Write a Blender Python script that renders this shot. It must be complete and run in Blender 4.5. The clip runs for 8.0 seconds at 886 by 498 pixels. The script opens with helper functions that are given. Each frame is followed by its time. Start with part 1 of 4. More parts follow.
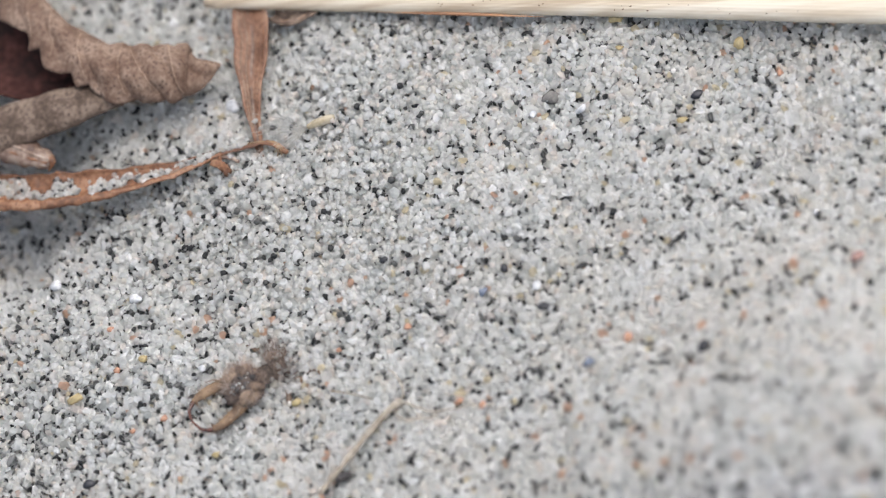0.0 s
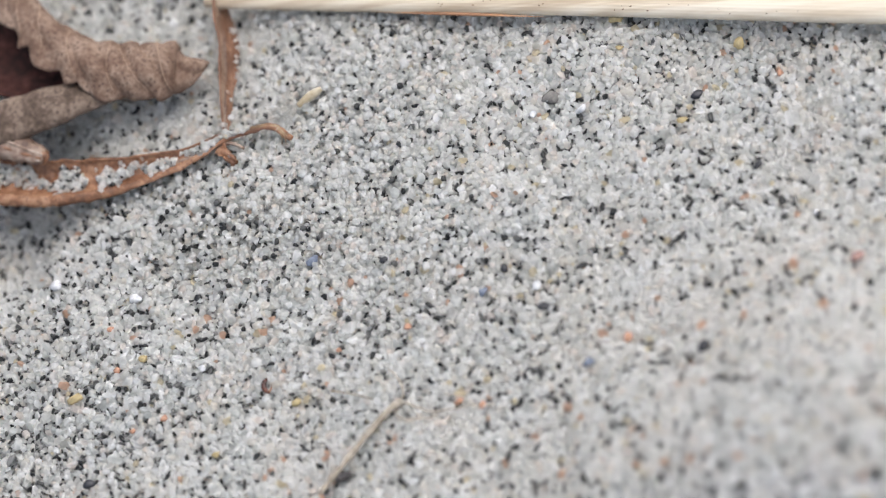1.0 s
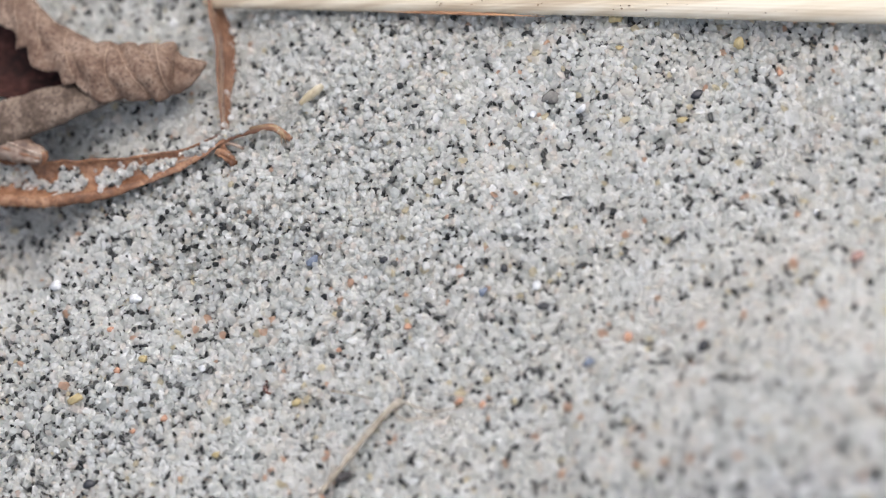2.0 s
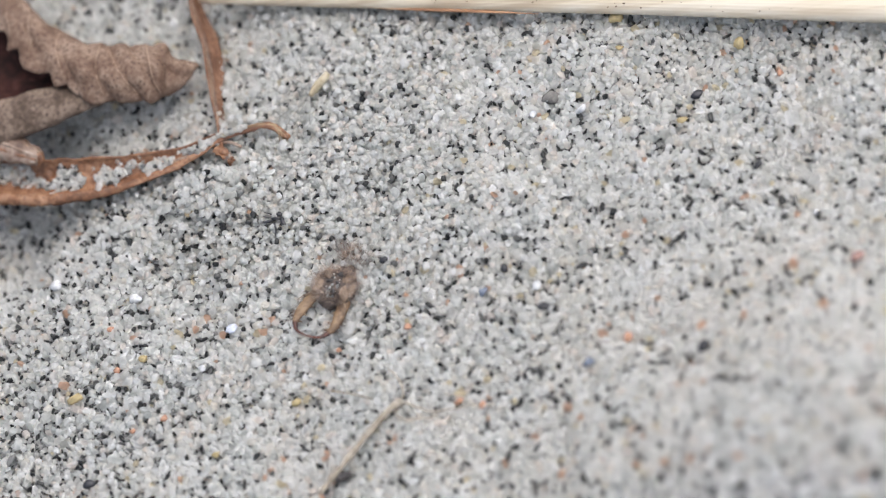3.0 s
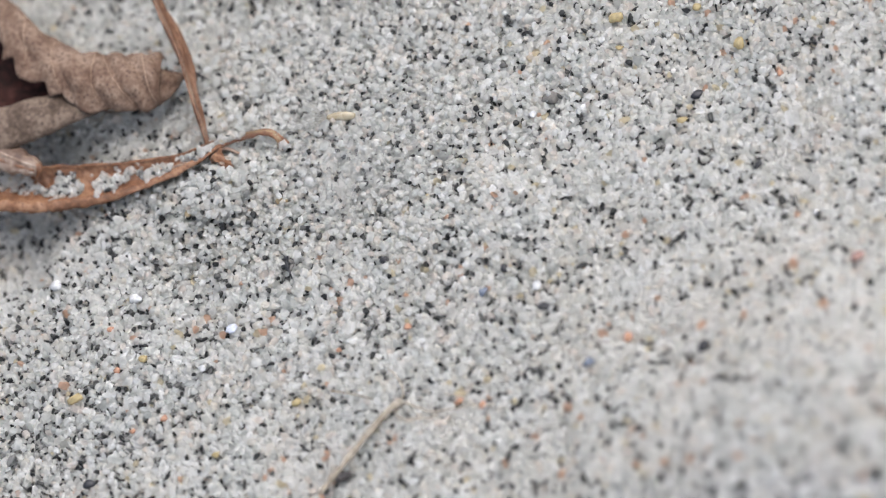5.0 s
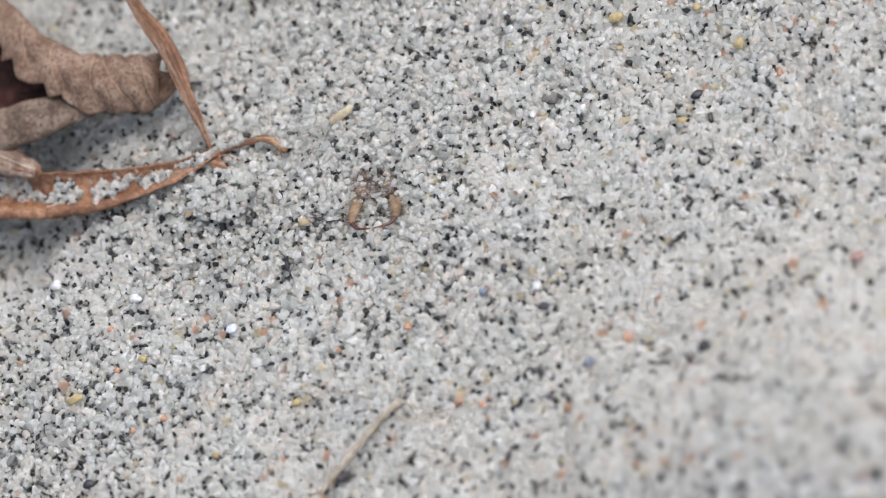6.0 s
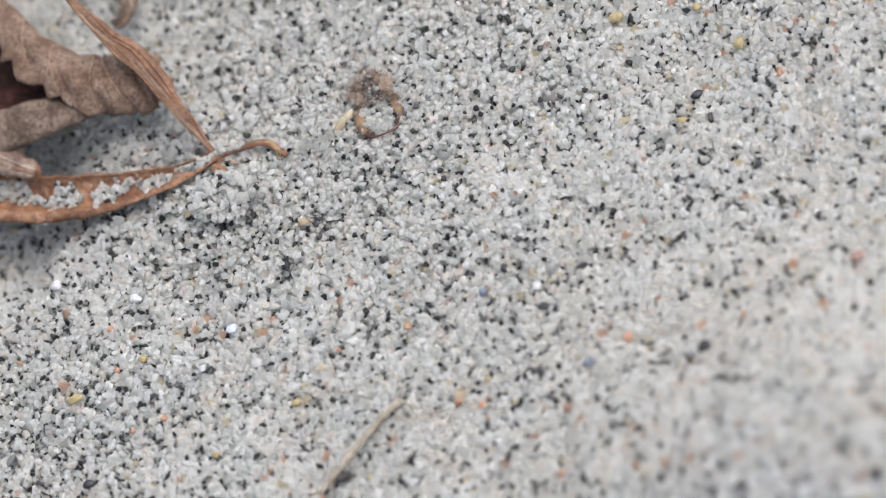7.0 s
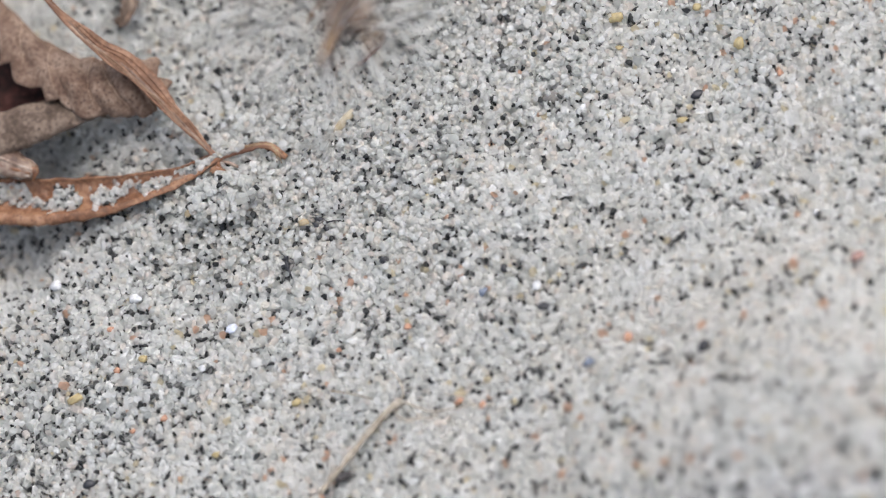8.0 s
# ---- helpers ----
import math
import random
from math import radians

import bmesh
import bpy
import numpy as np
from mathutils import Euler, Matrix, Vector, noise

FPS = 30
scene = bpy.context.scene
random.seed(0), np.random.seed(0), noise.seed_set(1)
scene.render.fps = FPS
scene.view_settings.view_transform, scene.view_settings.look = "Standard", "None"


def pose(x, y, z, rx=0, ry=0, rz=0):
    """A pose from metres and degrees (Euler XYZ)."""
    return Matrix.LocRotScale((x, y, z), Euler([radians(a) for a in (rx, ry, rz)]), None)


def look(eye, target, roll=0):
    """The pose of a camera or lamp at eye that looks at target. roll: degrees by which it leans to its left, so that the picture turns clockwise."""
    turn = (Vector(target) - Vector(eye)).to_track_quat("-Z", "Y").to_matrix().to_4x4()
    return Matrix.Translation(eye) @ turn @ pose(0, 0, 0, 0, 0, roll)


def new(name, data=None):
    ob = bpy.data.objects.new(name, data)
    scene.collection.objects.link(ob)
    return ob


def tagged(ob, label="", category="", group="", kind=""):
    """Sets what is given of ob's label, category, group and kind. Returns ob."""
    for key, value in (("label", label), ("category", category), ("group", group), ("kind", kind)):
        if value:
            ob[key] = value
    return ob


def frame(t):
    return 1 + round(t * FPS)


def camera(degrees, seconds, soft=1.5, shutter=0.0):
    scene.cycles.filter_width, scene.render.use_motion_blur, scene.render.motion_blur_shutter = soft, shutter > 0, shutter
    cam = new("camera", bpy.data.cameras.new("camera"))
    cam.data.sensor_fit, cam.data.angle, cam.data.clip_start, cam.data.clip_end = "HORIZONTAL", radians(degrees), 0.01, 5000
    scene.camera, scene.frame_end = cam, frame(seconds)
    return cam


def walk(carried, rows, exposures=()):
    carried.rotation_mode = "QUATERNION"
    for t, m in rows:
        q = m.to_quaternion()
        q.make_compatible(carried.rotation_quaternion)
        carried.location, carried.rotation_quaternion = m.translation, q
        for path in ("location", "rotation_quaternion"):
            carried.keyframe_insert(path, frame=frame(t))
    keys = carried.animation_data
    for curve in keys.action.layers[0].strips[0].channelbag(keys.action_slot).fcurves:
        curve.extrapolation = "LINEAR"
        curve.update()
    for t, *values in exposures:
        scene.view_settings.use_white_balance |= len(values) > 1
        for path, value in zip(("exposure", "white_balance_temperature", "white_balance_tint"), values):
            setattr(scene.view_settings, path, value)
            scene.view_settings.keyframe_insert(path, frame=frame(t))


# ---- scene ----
# A close look down on pale dune sand, about 39 mm across: an antlion larva digs backwards past dry leaves.
# Lengths below are in millimetres; MM turns them into metres.
MM = 0.001

# camera: it stands still, 14 cm from the sand
EYE, AIM = (0.0381, -0.0634, 0.1183), (0, 0, 0)
cam = camera(16, 8.0, soft=1.25, shutter=0.9)
walk(cam, [(0, look(EYE, AIM, -31)), (8.0, look(EYE, AIM, -31))])
cam.data.dof.use_dof = True
cam.data.dof.focus_distance = 0.1418
cam.data.dof.aperture_fstop = 32

# world, sun and exposure: a bright overcast sky
SUN_UP, SUN_ROUND = radians(68), radians(34)
world = bpy.data.worlds.new("sky")
scene.world = world
world.use_nodes = True
wn = world.node_tree.nodes
sky = wn.new("ShaderNodeTexSky")
sky.sky_type, sky.sun_disc = "NISHITA", False
sky.sun_elevation, sky.sun_rotation = SUN_UP, SUN_ROUND
sky.air_density, sky.dust_density = 1.0, 4.0
wn["Background"].inputs["Strength"].default_value = 0.15
veil = wn.new("ShaderNodeHueSaturation")
veil.inputs["Saturation"].default_value = 0.62
world.node_tree.links.new(sky.outputs[0], veil.inputs["Color"])
world.node_tree.links.new(veil.outputs[0], wn["Background"].inputs["Color"])
sun = new("sun", bpy.data.lights.new("sun", "SUN"))
sun.data.energy, sun.data.angle, sun.data.color = 0.6, radians(80), (1.0, 0.988, 0.985)
sun.matrix_world = look((math.sin(SUN_ROUND) * math.cos(SUN_UP), math.cos(SUN_ROUND) * math.cos(SUN_UP), math.sin(SUN_UP)), (0, 0, 0))
scene.view_settings.exposure = 0.58


# ---- materials ----
def nodes_of(name):
    m = bpy.data.materials.new(name)
    m.use_nodes = True
    return m, m.node_tree.nodes, m.node_tree.links


def ramp_node(n, stops, constant=False):
    r = n.new("ShaderNodeValToRGB")
    el = r.color_ramp.elements
    while len(el) < len(stops):
        el.new(0.5)
    for e, (p, c) in zip(el, stops):
        e.position, e.color = p, (*c, 1)
    if constant:
        r.color_ramp.interpolation = "CONSTANT"
    return r


def math_node(n, l, op, a, b):
    m = n.new("ShaderNodeMath")
    m.operation = op
    for i, v in enumerate((a, b)):
        if isinstance(v, (int, float)):
            m.inputs[i].default_value = v
        else:
            l.new(v, m.inputs[i])
    return m.outputs[0]


GRAIN_COLOURS = [
    (0.0, (0.86, 0.858, 0.838)), (0.12, (0.905, 0.903, 0.892)), (0.30, (0.81, 0.815, 0.80)), (0.40, (0.88, 0.878, 0.865)),
    (0.54, (0.925, 0.924, 0.915)), (0.68, (0.885, 0.864, 0.828)), (0.75, (0.84, 0.845, 0.832)), (0.84, (0.885, 0.846, 0.812)),
    (0.88, (0.95, 0.95, 0.944)), (0.945, (0.72, 0.73, 0.715)), (0.980, (0.80, 0.745, 0.62)), (0.991, (0.76, 0.60, 0.50)), (0.9965, (0.60, 0.63, 0.69))]
DARK_COLOURS = [(0.0, (0.022, 0.022, 0.022)), (0.45, (0.045, 0.045, 0.043)), (0.70, (0.09, 0.09, 0.085)), (0.87, (0.18, 0.18, 0.17))]


def grain_material(name, per_object, colours=GRAIN_COLOURS, clear=0.86):
    """Quartz sand: each grain takes one of the sand's colours by chance, most of them clear white or grey."""
    m, n, l = nodes_of(name)
    bsdf = n["Principled BSDF"]
    chance = n.new("ShaderNodeObjectInfo").outputs["Random"] if per_object else n.new("ShaderNodeNewGeometry").outputs["Random Per Island"]
    ramp = ramp_node(n, colours, True)
    l.new(chance, ramp.inputs[0])
    second = n.new("ShaderNodeTexWhiteNoise")
    second.noise_dimensions = "1D"
    l.new(math_node(n, l, "MULTIPLY", chance, 917.3), second.inputs["W"])
    coord = n.new("ShaderNodeTexCoord")
    cloud = n.new("ShaderNodeTexNoise")
    cloud.inputs["Scale"].default_value, cloud.inputs["Detail"].default_value = 7500, 3
    l.new(coord.outputs["Object"], cloud.inputs["Vector"])
    value = math_node(n, l, "ADD", math_node(n, l, "MULTIPLY", second.outputs["Value"], 0.06), math_node(n, l, "MULTIPLY", cloud.outputs[0], 0.34))
    hsv = n.new("ShaderNodeHueSaturation")
    l.new(math_node(n, l, "ADD", value, 0.85 if clear else 0.80), hsv.inputs["Value"])
    broad = n.new("ShaderNodeTexNoise")
    broad.inputs["Scale"].default_value, broad.inputs["Detail"].default_value = 210, 3
    l.new(coord.outputs["Object"], broad.inputs["Vector"])
    stain = ramp_node(n, [(0.42, (1.0, 0.999, 0.996)), (0.62, (1.0, 0.993, 0.984))])
    l.new(broad.outputs[0], stain.inputs[0])
    tint = n.new("ShaderNodeMix")
    tint.data_type, tint.blend_type = "RGBA", "MULTIPLY"
    tint.inputs[0].default_value = 1.0
    l.new(ramp.outputs[0], tint.inputs[6])
    l.new(stain.outputs[0], tint.inputs[7])
    l.new(tint.outputs[2], hsv.inputs["Color"])
    l.new(hsv.outputs[0], bsdf.inputs["Base Color"])
    l.new(math_node(n, l, "ADD", math_node(n, l, "MULTIPLY", second.outputs["Value"], 0.36), 0.08), bsdf.inputs["Roughness"])
    bsdf.inputs["IOR"].default_value = 1.5
    bsdf.inputs["Specular IOR Level"].default_value = 0.7 if clear else 0.35
    bump = n.new("ShaderNodeBump")
    bump.inputs["Strength"].default_value, bump.inputs["Distance"].default_value = 0.5, 0.00005
    l.new(cloud.outputs[0], bump.inputs["Height"])
    l.new(bump.outputs[0], bsdf.inputs["Normal"])
    if clear:
        bsdf.inputs["Transmission Weight"].default_value = 0.35
        # quartz lets part of the light through
        glow = n.new("ShaderNodeBsdfTranslucent")
        l.new(hsv.outputs[0], glow.inputs["Color"])
        mix = n.new("ShaderNodeMixShader")
        mix.inputs[0].default_value = clear
        l.new(bsdf.outputs[0], mix.inputs[1])
        l.new(glow.outputs[0], mix.inputs[2])
        l.new(mix.outputs[0], n["Material Output"].inputs["Surface"])
    return m


def plain_grain(name, colour, rough=0.35):
    """One single stained grain."""
    m, n, l = nodes_of(name)
    bsdf = n["Principled BSDF"]
    coord = n.new("ShaderNodeTexCoord")
    cloud = n.new("ShaderNodeTexNoise")
    cloud.inputs["Scale"].default_value, cloud.inputs["Detail"].default_value = 5000, 3
    l.new(coord.outputs["Object"], cloud.inputs["Vector"])
    ramp = ramp_node(n, [(0.3, tuple(c * 0.65 for c in colour)), (0.7, tuple(min(1, c * 1.2) for c in colour))])
    l.new(cloud.outputs[0], ramp.inputs[0])
    l.new(ramp.outputs[0], bsdf.inputs["Base Color"])
    bsdf.inputs["Roughness"].default_value = rough
    return m


def organic(name, dark, mid, light, scale=900, streak=(1, 1, 1), rough=0.7, bump=0.00006, spots=None, translucent=0.0):
    """Dry plant or insect matter: blotches, fine grain along the fibres, speckles and relief."""
    m, n, l = nodes_of(name)
    bsdf = n["Principled BSDF"]
    coord = n.new("ShaderNodeTexCoord")
    mapping = n.new("ShaderNodeMapping")
    mapping.inputs["Scale"].default_value = streak
    l.new(coord.outputs["Object"], mapping.inputs["Vector"])
    big, fine = n.new("ShaderNodeTexNoise"), n.new("ShaderNodeTexNoise")
    for t, s, d in ((big, scale, 4), (fine, scale * 6, 5)):
        t.inputs["Scale"].default_value, t.inputs["Detail"].default_value = s, d
        l.new(mapping.outputs[0], t.inputs["Vector"])
    mixed = math_node(n, l, "ADD", math_node(n, l, "MULTIPLY", big.outputs[0], 0.6), math_node(n, l, "MULTIPLY", fine.outputs[0], 0.4))
    ramp = ramp_node(n, [(0.40, dark), (0.5, mid), (0.60, light)])
    l.new(mixed, ramp.inputs[0])
    colour = ramp.outputs[0]
    if spots:
        speck = n.new("ShaderNodeTexVoronoi")
        speck.inputs["Scale"].default_value = scale * 5.0
        l.new(coord.outputs["Object"], speck.inputs["Vector"])
        mask = ramp_node(n, [(0.22, (1, 1, 1)), (0.40, (0, 0, 0))])
        l.new(speck.outputs["Distance"], mask.inputs[0])
        mix = n.new("ShaderNodeMix")
        mix.data_type = "RGBA"
        l.new(math_node(n, l, "MULTIPLY", mask.outputs[0], big.outputs[0]), mix.inputs[0])
        l.new(colour, mix.inputs[6])
        mix.inputs[7].default_value = (*spots, 1)
        colour = mix.outputs[2]
    l.new(colour, bsdf.inputs["Base Color"])
    bsdf.inputs["Roughness"].default_value = rough
    bsdf.inputs["Specular IOR Level"].default_value = 0.5 if rough < 0.6 else 0.2
    b = n.new("ShaderNodeBump")
    b.inputs["Strength"].default_value, b.inputs["Distance"].default_value = 0.8, bump
    l.new(mixed, b.inputs["Height"])
    l.new(b.outputs[0], bsdf.inputs["Normal"])
    if translucent:
        bsdf.inputs["Transmission Weight"].default_value = translucent
    return m


GRAINS = grain_material("quartz_sand", False)
GRAIN = grain_material("quartz_sand_grain", True)
DARK_GRAINS = grain_material("dark_mineral_sand", False, DARK_COLOURS, 0.0)
LEAF = organic("dry_leaf", (0.14, 0.084, 0.058), (0.21, 0.137, 0.098), (0.30, 0.213, 0.158), 900, rough=0.62, spots=(0.06, 0.036, 0.03))
LEAF_VEIN = organic("leaf_vein", (0.21, 0.135, 0.092), (0.30, 0.205, 0.145), (0.39, 0.285, 0.21), 900, rough=0.6)
# reddish inside; its colour also holds the shade of the leaf's cavity
LEAF_INNER_SHADED = organic("dry_leaf_inside_shaded", (0.016, 0.007, 0.006), (0.04, 0.014, 0.011), (0.075, 0.03, 0.024), 500, rough=0.85)
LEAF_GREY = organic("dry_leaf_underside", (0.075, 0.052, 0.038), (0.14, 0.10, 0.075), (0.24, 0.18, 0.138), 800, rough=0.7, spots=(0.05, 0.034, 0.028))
RUSSET = organic("russet_leaf", (0.12, 0.05, 0.023), (0.23, 0.104, 0.05), (0.33, 0.176, 0.097), 900, rough=0.5, spots=(0.10, 0.035, 0.015))
NARROW = organic("narrow_leaf", (0.15, 0.070, 0.037), (0.25, 0.127, 0.073), (0.33, 0.195, 0.125), 900, rough=0.55, spots=(0.09, 0.04, 0.025))
STRAW = organic("straw", (0.46, 0.36, 0.25), (0.60, 0.51, 0.38), (0.70, 0.63, 0.51), 700, streak=(0.06, 1, 1), rough=0.42, bump=0.00003)
STRAW_RED = organic("straw_inside", (0.33, 0.16, 0.08), (0.50, 0.27, 0.14), (0.62, 0.40, 0.24), 700, streak=(0.06, 1, 1), rough=0.5)
TAN = organic("dry_tan_leaf", (0.18, 0.11, 0.055), (0.31, 0.21, 0.115), (0.43, 0.33, 0.20), 900, rough=0.5)
SPECK = organic("mould_speck", (0.08, 0.045, 0.025), (0.15, 0.09, 0.05), (0.25, 0.15, 0.09), 3000)
STALK = organic("dry_stalk", (0.10, 0.057, 0.04), (0.21, 0.137, 0.10), (0.33, 0.25, 0.195), 700, rough=0.55)
STALK_PALE = organic("dry_stalk_fibre", (0.22, 0.15, 0.11), (0.36, 0.28, 0.22), (0.5, 0.42, 0.35), 900, rough=0.6)
TWIG = organic("dead_grass", (0.27, 0.225, 0.17), (0.39, 0.34, 0.27), (0.49, 0.44, 0.365), 600, rough=0.7)
SEED = organic("seed_coat", (0.38, 0.29, 0.16), (0.50, 0.41, 0.26), (0.60, 0.52, 0.37), 1500, rough=0.45, translucent=0.2)
FLUFF = organic("seed_hair", (0.55, 0.53, 0.48), (0.68, 0.66, 0.60), (0.78, 0.76, 0.70), 2000, rough=0.4, translucent=0.3)
JAW = organic("larva_jaw", (0.08, 0.042, 0.02), (0.165, 0.098, 0.05), (0.27, 0.175, 0.098), 1800, rough=0.45)
JAW_TIP = organic("larva_jaw_tip", (0.025, 0.010, 0.008), (0.07, 0.025, 0.018), (0.14, 0.05, 0.03), 1500, rough=0.22)
HEAD = organic("larva_head", (0.10, 0.066, 0.045), (0.20, 0.135, 0.087), (0.30, 0.215, 0.15), 1500, rough=0.5)
HEAD_GREY = organic("larva_head_grey", (0.04, 0.031, 0.027), (0.095, 0.072, 0.06), (0.18, 0.14, 0.115), 2200, rough=0.6)
HEAD_DARK = organic("larva_head_mark", (0.02, 0.018, 0.018), (0.05, 0.043, 0.042), (0.13, 0.115, 0.105), 2000, rough=0.5)
BODY = organic("larva_body", (0.03, 0.024, 0.02), (0.08, 0.062, 0.05), (0.18, 0.14, 0.115), 1300, rough=0.75)
BRISTLE = organic("larva_bristle", (0.06, 0.045, 0.04), (0.16, 0.12, 0.10), (0.34, 0.26, 0.20), 1500, rough=0.5)
PALE_BRISTLE = organic("larva_pale_bristle", (0.22, 0.15, 0.11), (0.40, 0.30, 0.24), (0.55, 0.45, 0.38), 1500, rough=0.45)

# ---- builders ----
ORIGIN = {}


def thing(name, at, label, category, group="", kind=""):
    """An Empty at the base of a thing; its parts are built in place, in millimetres."""
    ob = new(name)
    ob.empty_display_size = 0.0005
    ob.location = Vector(at) * MM
    ORIGIN[name] = Vector(at)
    return tagged(ob, label, category, group, kind)


def part(name, bm, material, parent=None, label="", smooth=True, at=None):
    """Links a bmesh, in millimetres, as one mesh under a thing or part."""
    if at is None:
        at = ORIGIN.get(parent.name, Vector()) if parent else Vector()
    bm.transform(Matrix.Scale(MM, 4) @ Matrix.Translation(-Vector(at)))
    me = bpy.data.meshes.new(name)
    bm.to_mesh(me)
    bm.free()
    for p in me.polygons:
        p.use_smooth = smooth
    for mt in (material if isinstance(material, (list, tuple)) else (material,)):
        me.materials.append(mt)
    ob = new(name, me)
    if parent:
        ob.parent = parent
        if parent.name in ORIGIN:
            ORIGIN[ob.name] = ORIGIN[parent.name]
    return tagged(ob, label)


def curve_at(points, s):
    """A smooth path through the points, s from 0 to 1: the place and the way on."""
    pts = [Vector(p) for p in points]
    k = min(max(s, 0), 1) * (len(pts) - 1)
    i = min(int(k), len(pts) - 2)
    u = k - i
    p1, p2 = pts[i], pts[i + 1]
    p0 = pts[i - 1] if i else p1 * 2 - p2
    p3 = pts[i + 2] if i + 2 < len(pts) else p2 * 2 - p1
    a, b, c = (p2 - p0) * 0.5, p0 - 2.5 * p1 + 2 * p2 - 0.5 * p3, 1.5 * (p1 - p2) + 0.5 * (p3 - p0)
    return p1 + a * u + b * u * u + c * u ** 3, (a + b * 2 * u + c * 3 * u * u).normalized()


def sheet(path, nu, nv, section, thick=0.08):
    """A bent blade along a path: section(s, v) gives the way aside and up from the path, v from -1 to 1."""
    bm = bmesh.new()
    rows = []
    for i in range(nu + 1):
        s = i / nu
        p, d = curve_at(path, s)
        side = Vector((d.y, -d.x, 0)).normalized()
        up = side.cross(d).normalized()
        row = []
        for j in range(nv + 1):
            a, b = section(s, -1 + 2 * j / nv)
            row.append(bm.verts.new(p + side * a + up * b))
        rows.append(row)
    for a, b in zip(rows, rows[1:]):
        for j in range(nv):
            bm.faces.new((a[j], a[j + 1], b[j + 1], b[j]))
    bmesh.ops.recalc_face_normals(bm, faces=bm.faces)
    bmesh.ops.solidify(bm, geom=bm.faces[:], thickness=thick)
    return bm


def rod(bm, path, radius, nu=12, nv=8, flat=1.0):
    """A tapered round stem along a path, added to bm; radius(s) in millimetres."""
    rings = []
    for i in range(nu + 1):
        s = i / nu
        p, d = curve_at(path, s)
        side = d.cross(Vector((0.013, 0.021, 1))).normalized()
        up = side.cross(d)
        r = radius(s)
        rings.append([bm.verts.new(p + side * (r * math.cos(math.tau * j / nv)) + up * (r * flat * math.sin(math.tau * j / nv))) for j in range(nv)])
    for a, b in zip(rings, rings[1:]):
        for j in range(nv):
            bm.faces.new((a[j], a[(j + 1) % nv], b[(j + 1) % nv], b[j]))
    bm.faces.new(rings[0][::-1])
    bm.faces.new(rings[-1])
    return bm


def lump(bm, centre, size, turn=0.0, rough=0.08, detail=3, seed=0):
    """A rounded uneven body, added to bm."""
    made = bmesh.ops.create_icosphere(bm, subdivisions=detail, radius=1)["verts"]
    spin = Matrix.Rotation(radians(turn), 3, "Z")
    for v in made:
        k = 1 + rough * noise.noise(v.co * 2.2 + Vector((seed, seed * 1.7, 3)))
        v.co = Vector(centre) + spin @ Vector((v.co.x * size[0], v.co.y * size[1], v.co.z * size[2])) * k
    return bm


# ---- sand ----
HOLLOWS = [(*(-20.6, 6.7), 2.3, -1.9), (*(-21.3, 2.2), 3.0, -2.5), (*(-13.57, 13.1), 4.0, -0.8), (*(18.0, -13.2), 8.3, 6.0),
           (*(0.73, 3.1), 6.0, 0.35), (*(-10.05, 3.69), 1.6, 0.25), (*(-14.3, -4.6), 5.0, 0.3), (*(15.47, 5.53), 6.0, -0.4)]


def height(x, y):
    """The sand's surface, in millimetres; works on numbers and on arrays."""
    z = 0.10 * np.sin(x * 0.61 + 0.4 * y) + 0.08 * np.sin(y * 0.83 - 0.3 * x + 1.3) + 0.05 * np.sin(1.7 * x + 1.1 * y + 0.5)
    for cx, cy, r, d in HOLLOWS:
        z = z + d * np.exp(-((x - cx) ** 2 + (y - cy) ** 2) / (r * r))
    return z * np.exp(-((x / 60) ** 2 + (y / 60) ** 2) ** 2)


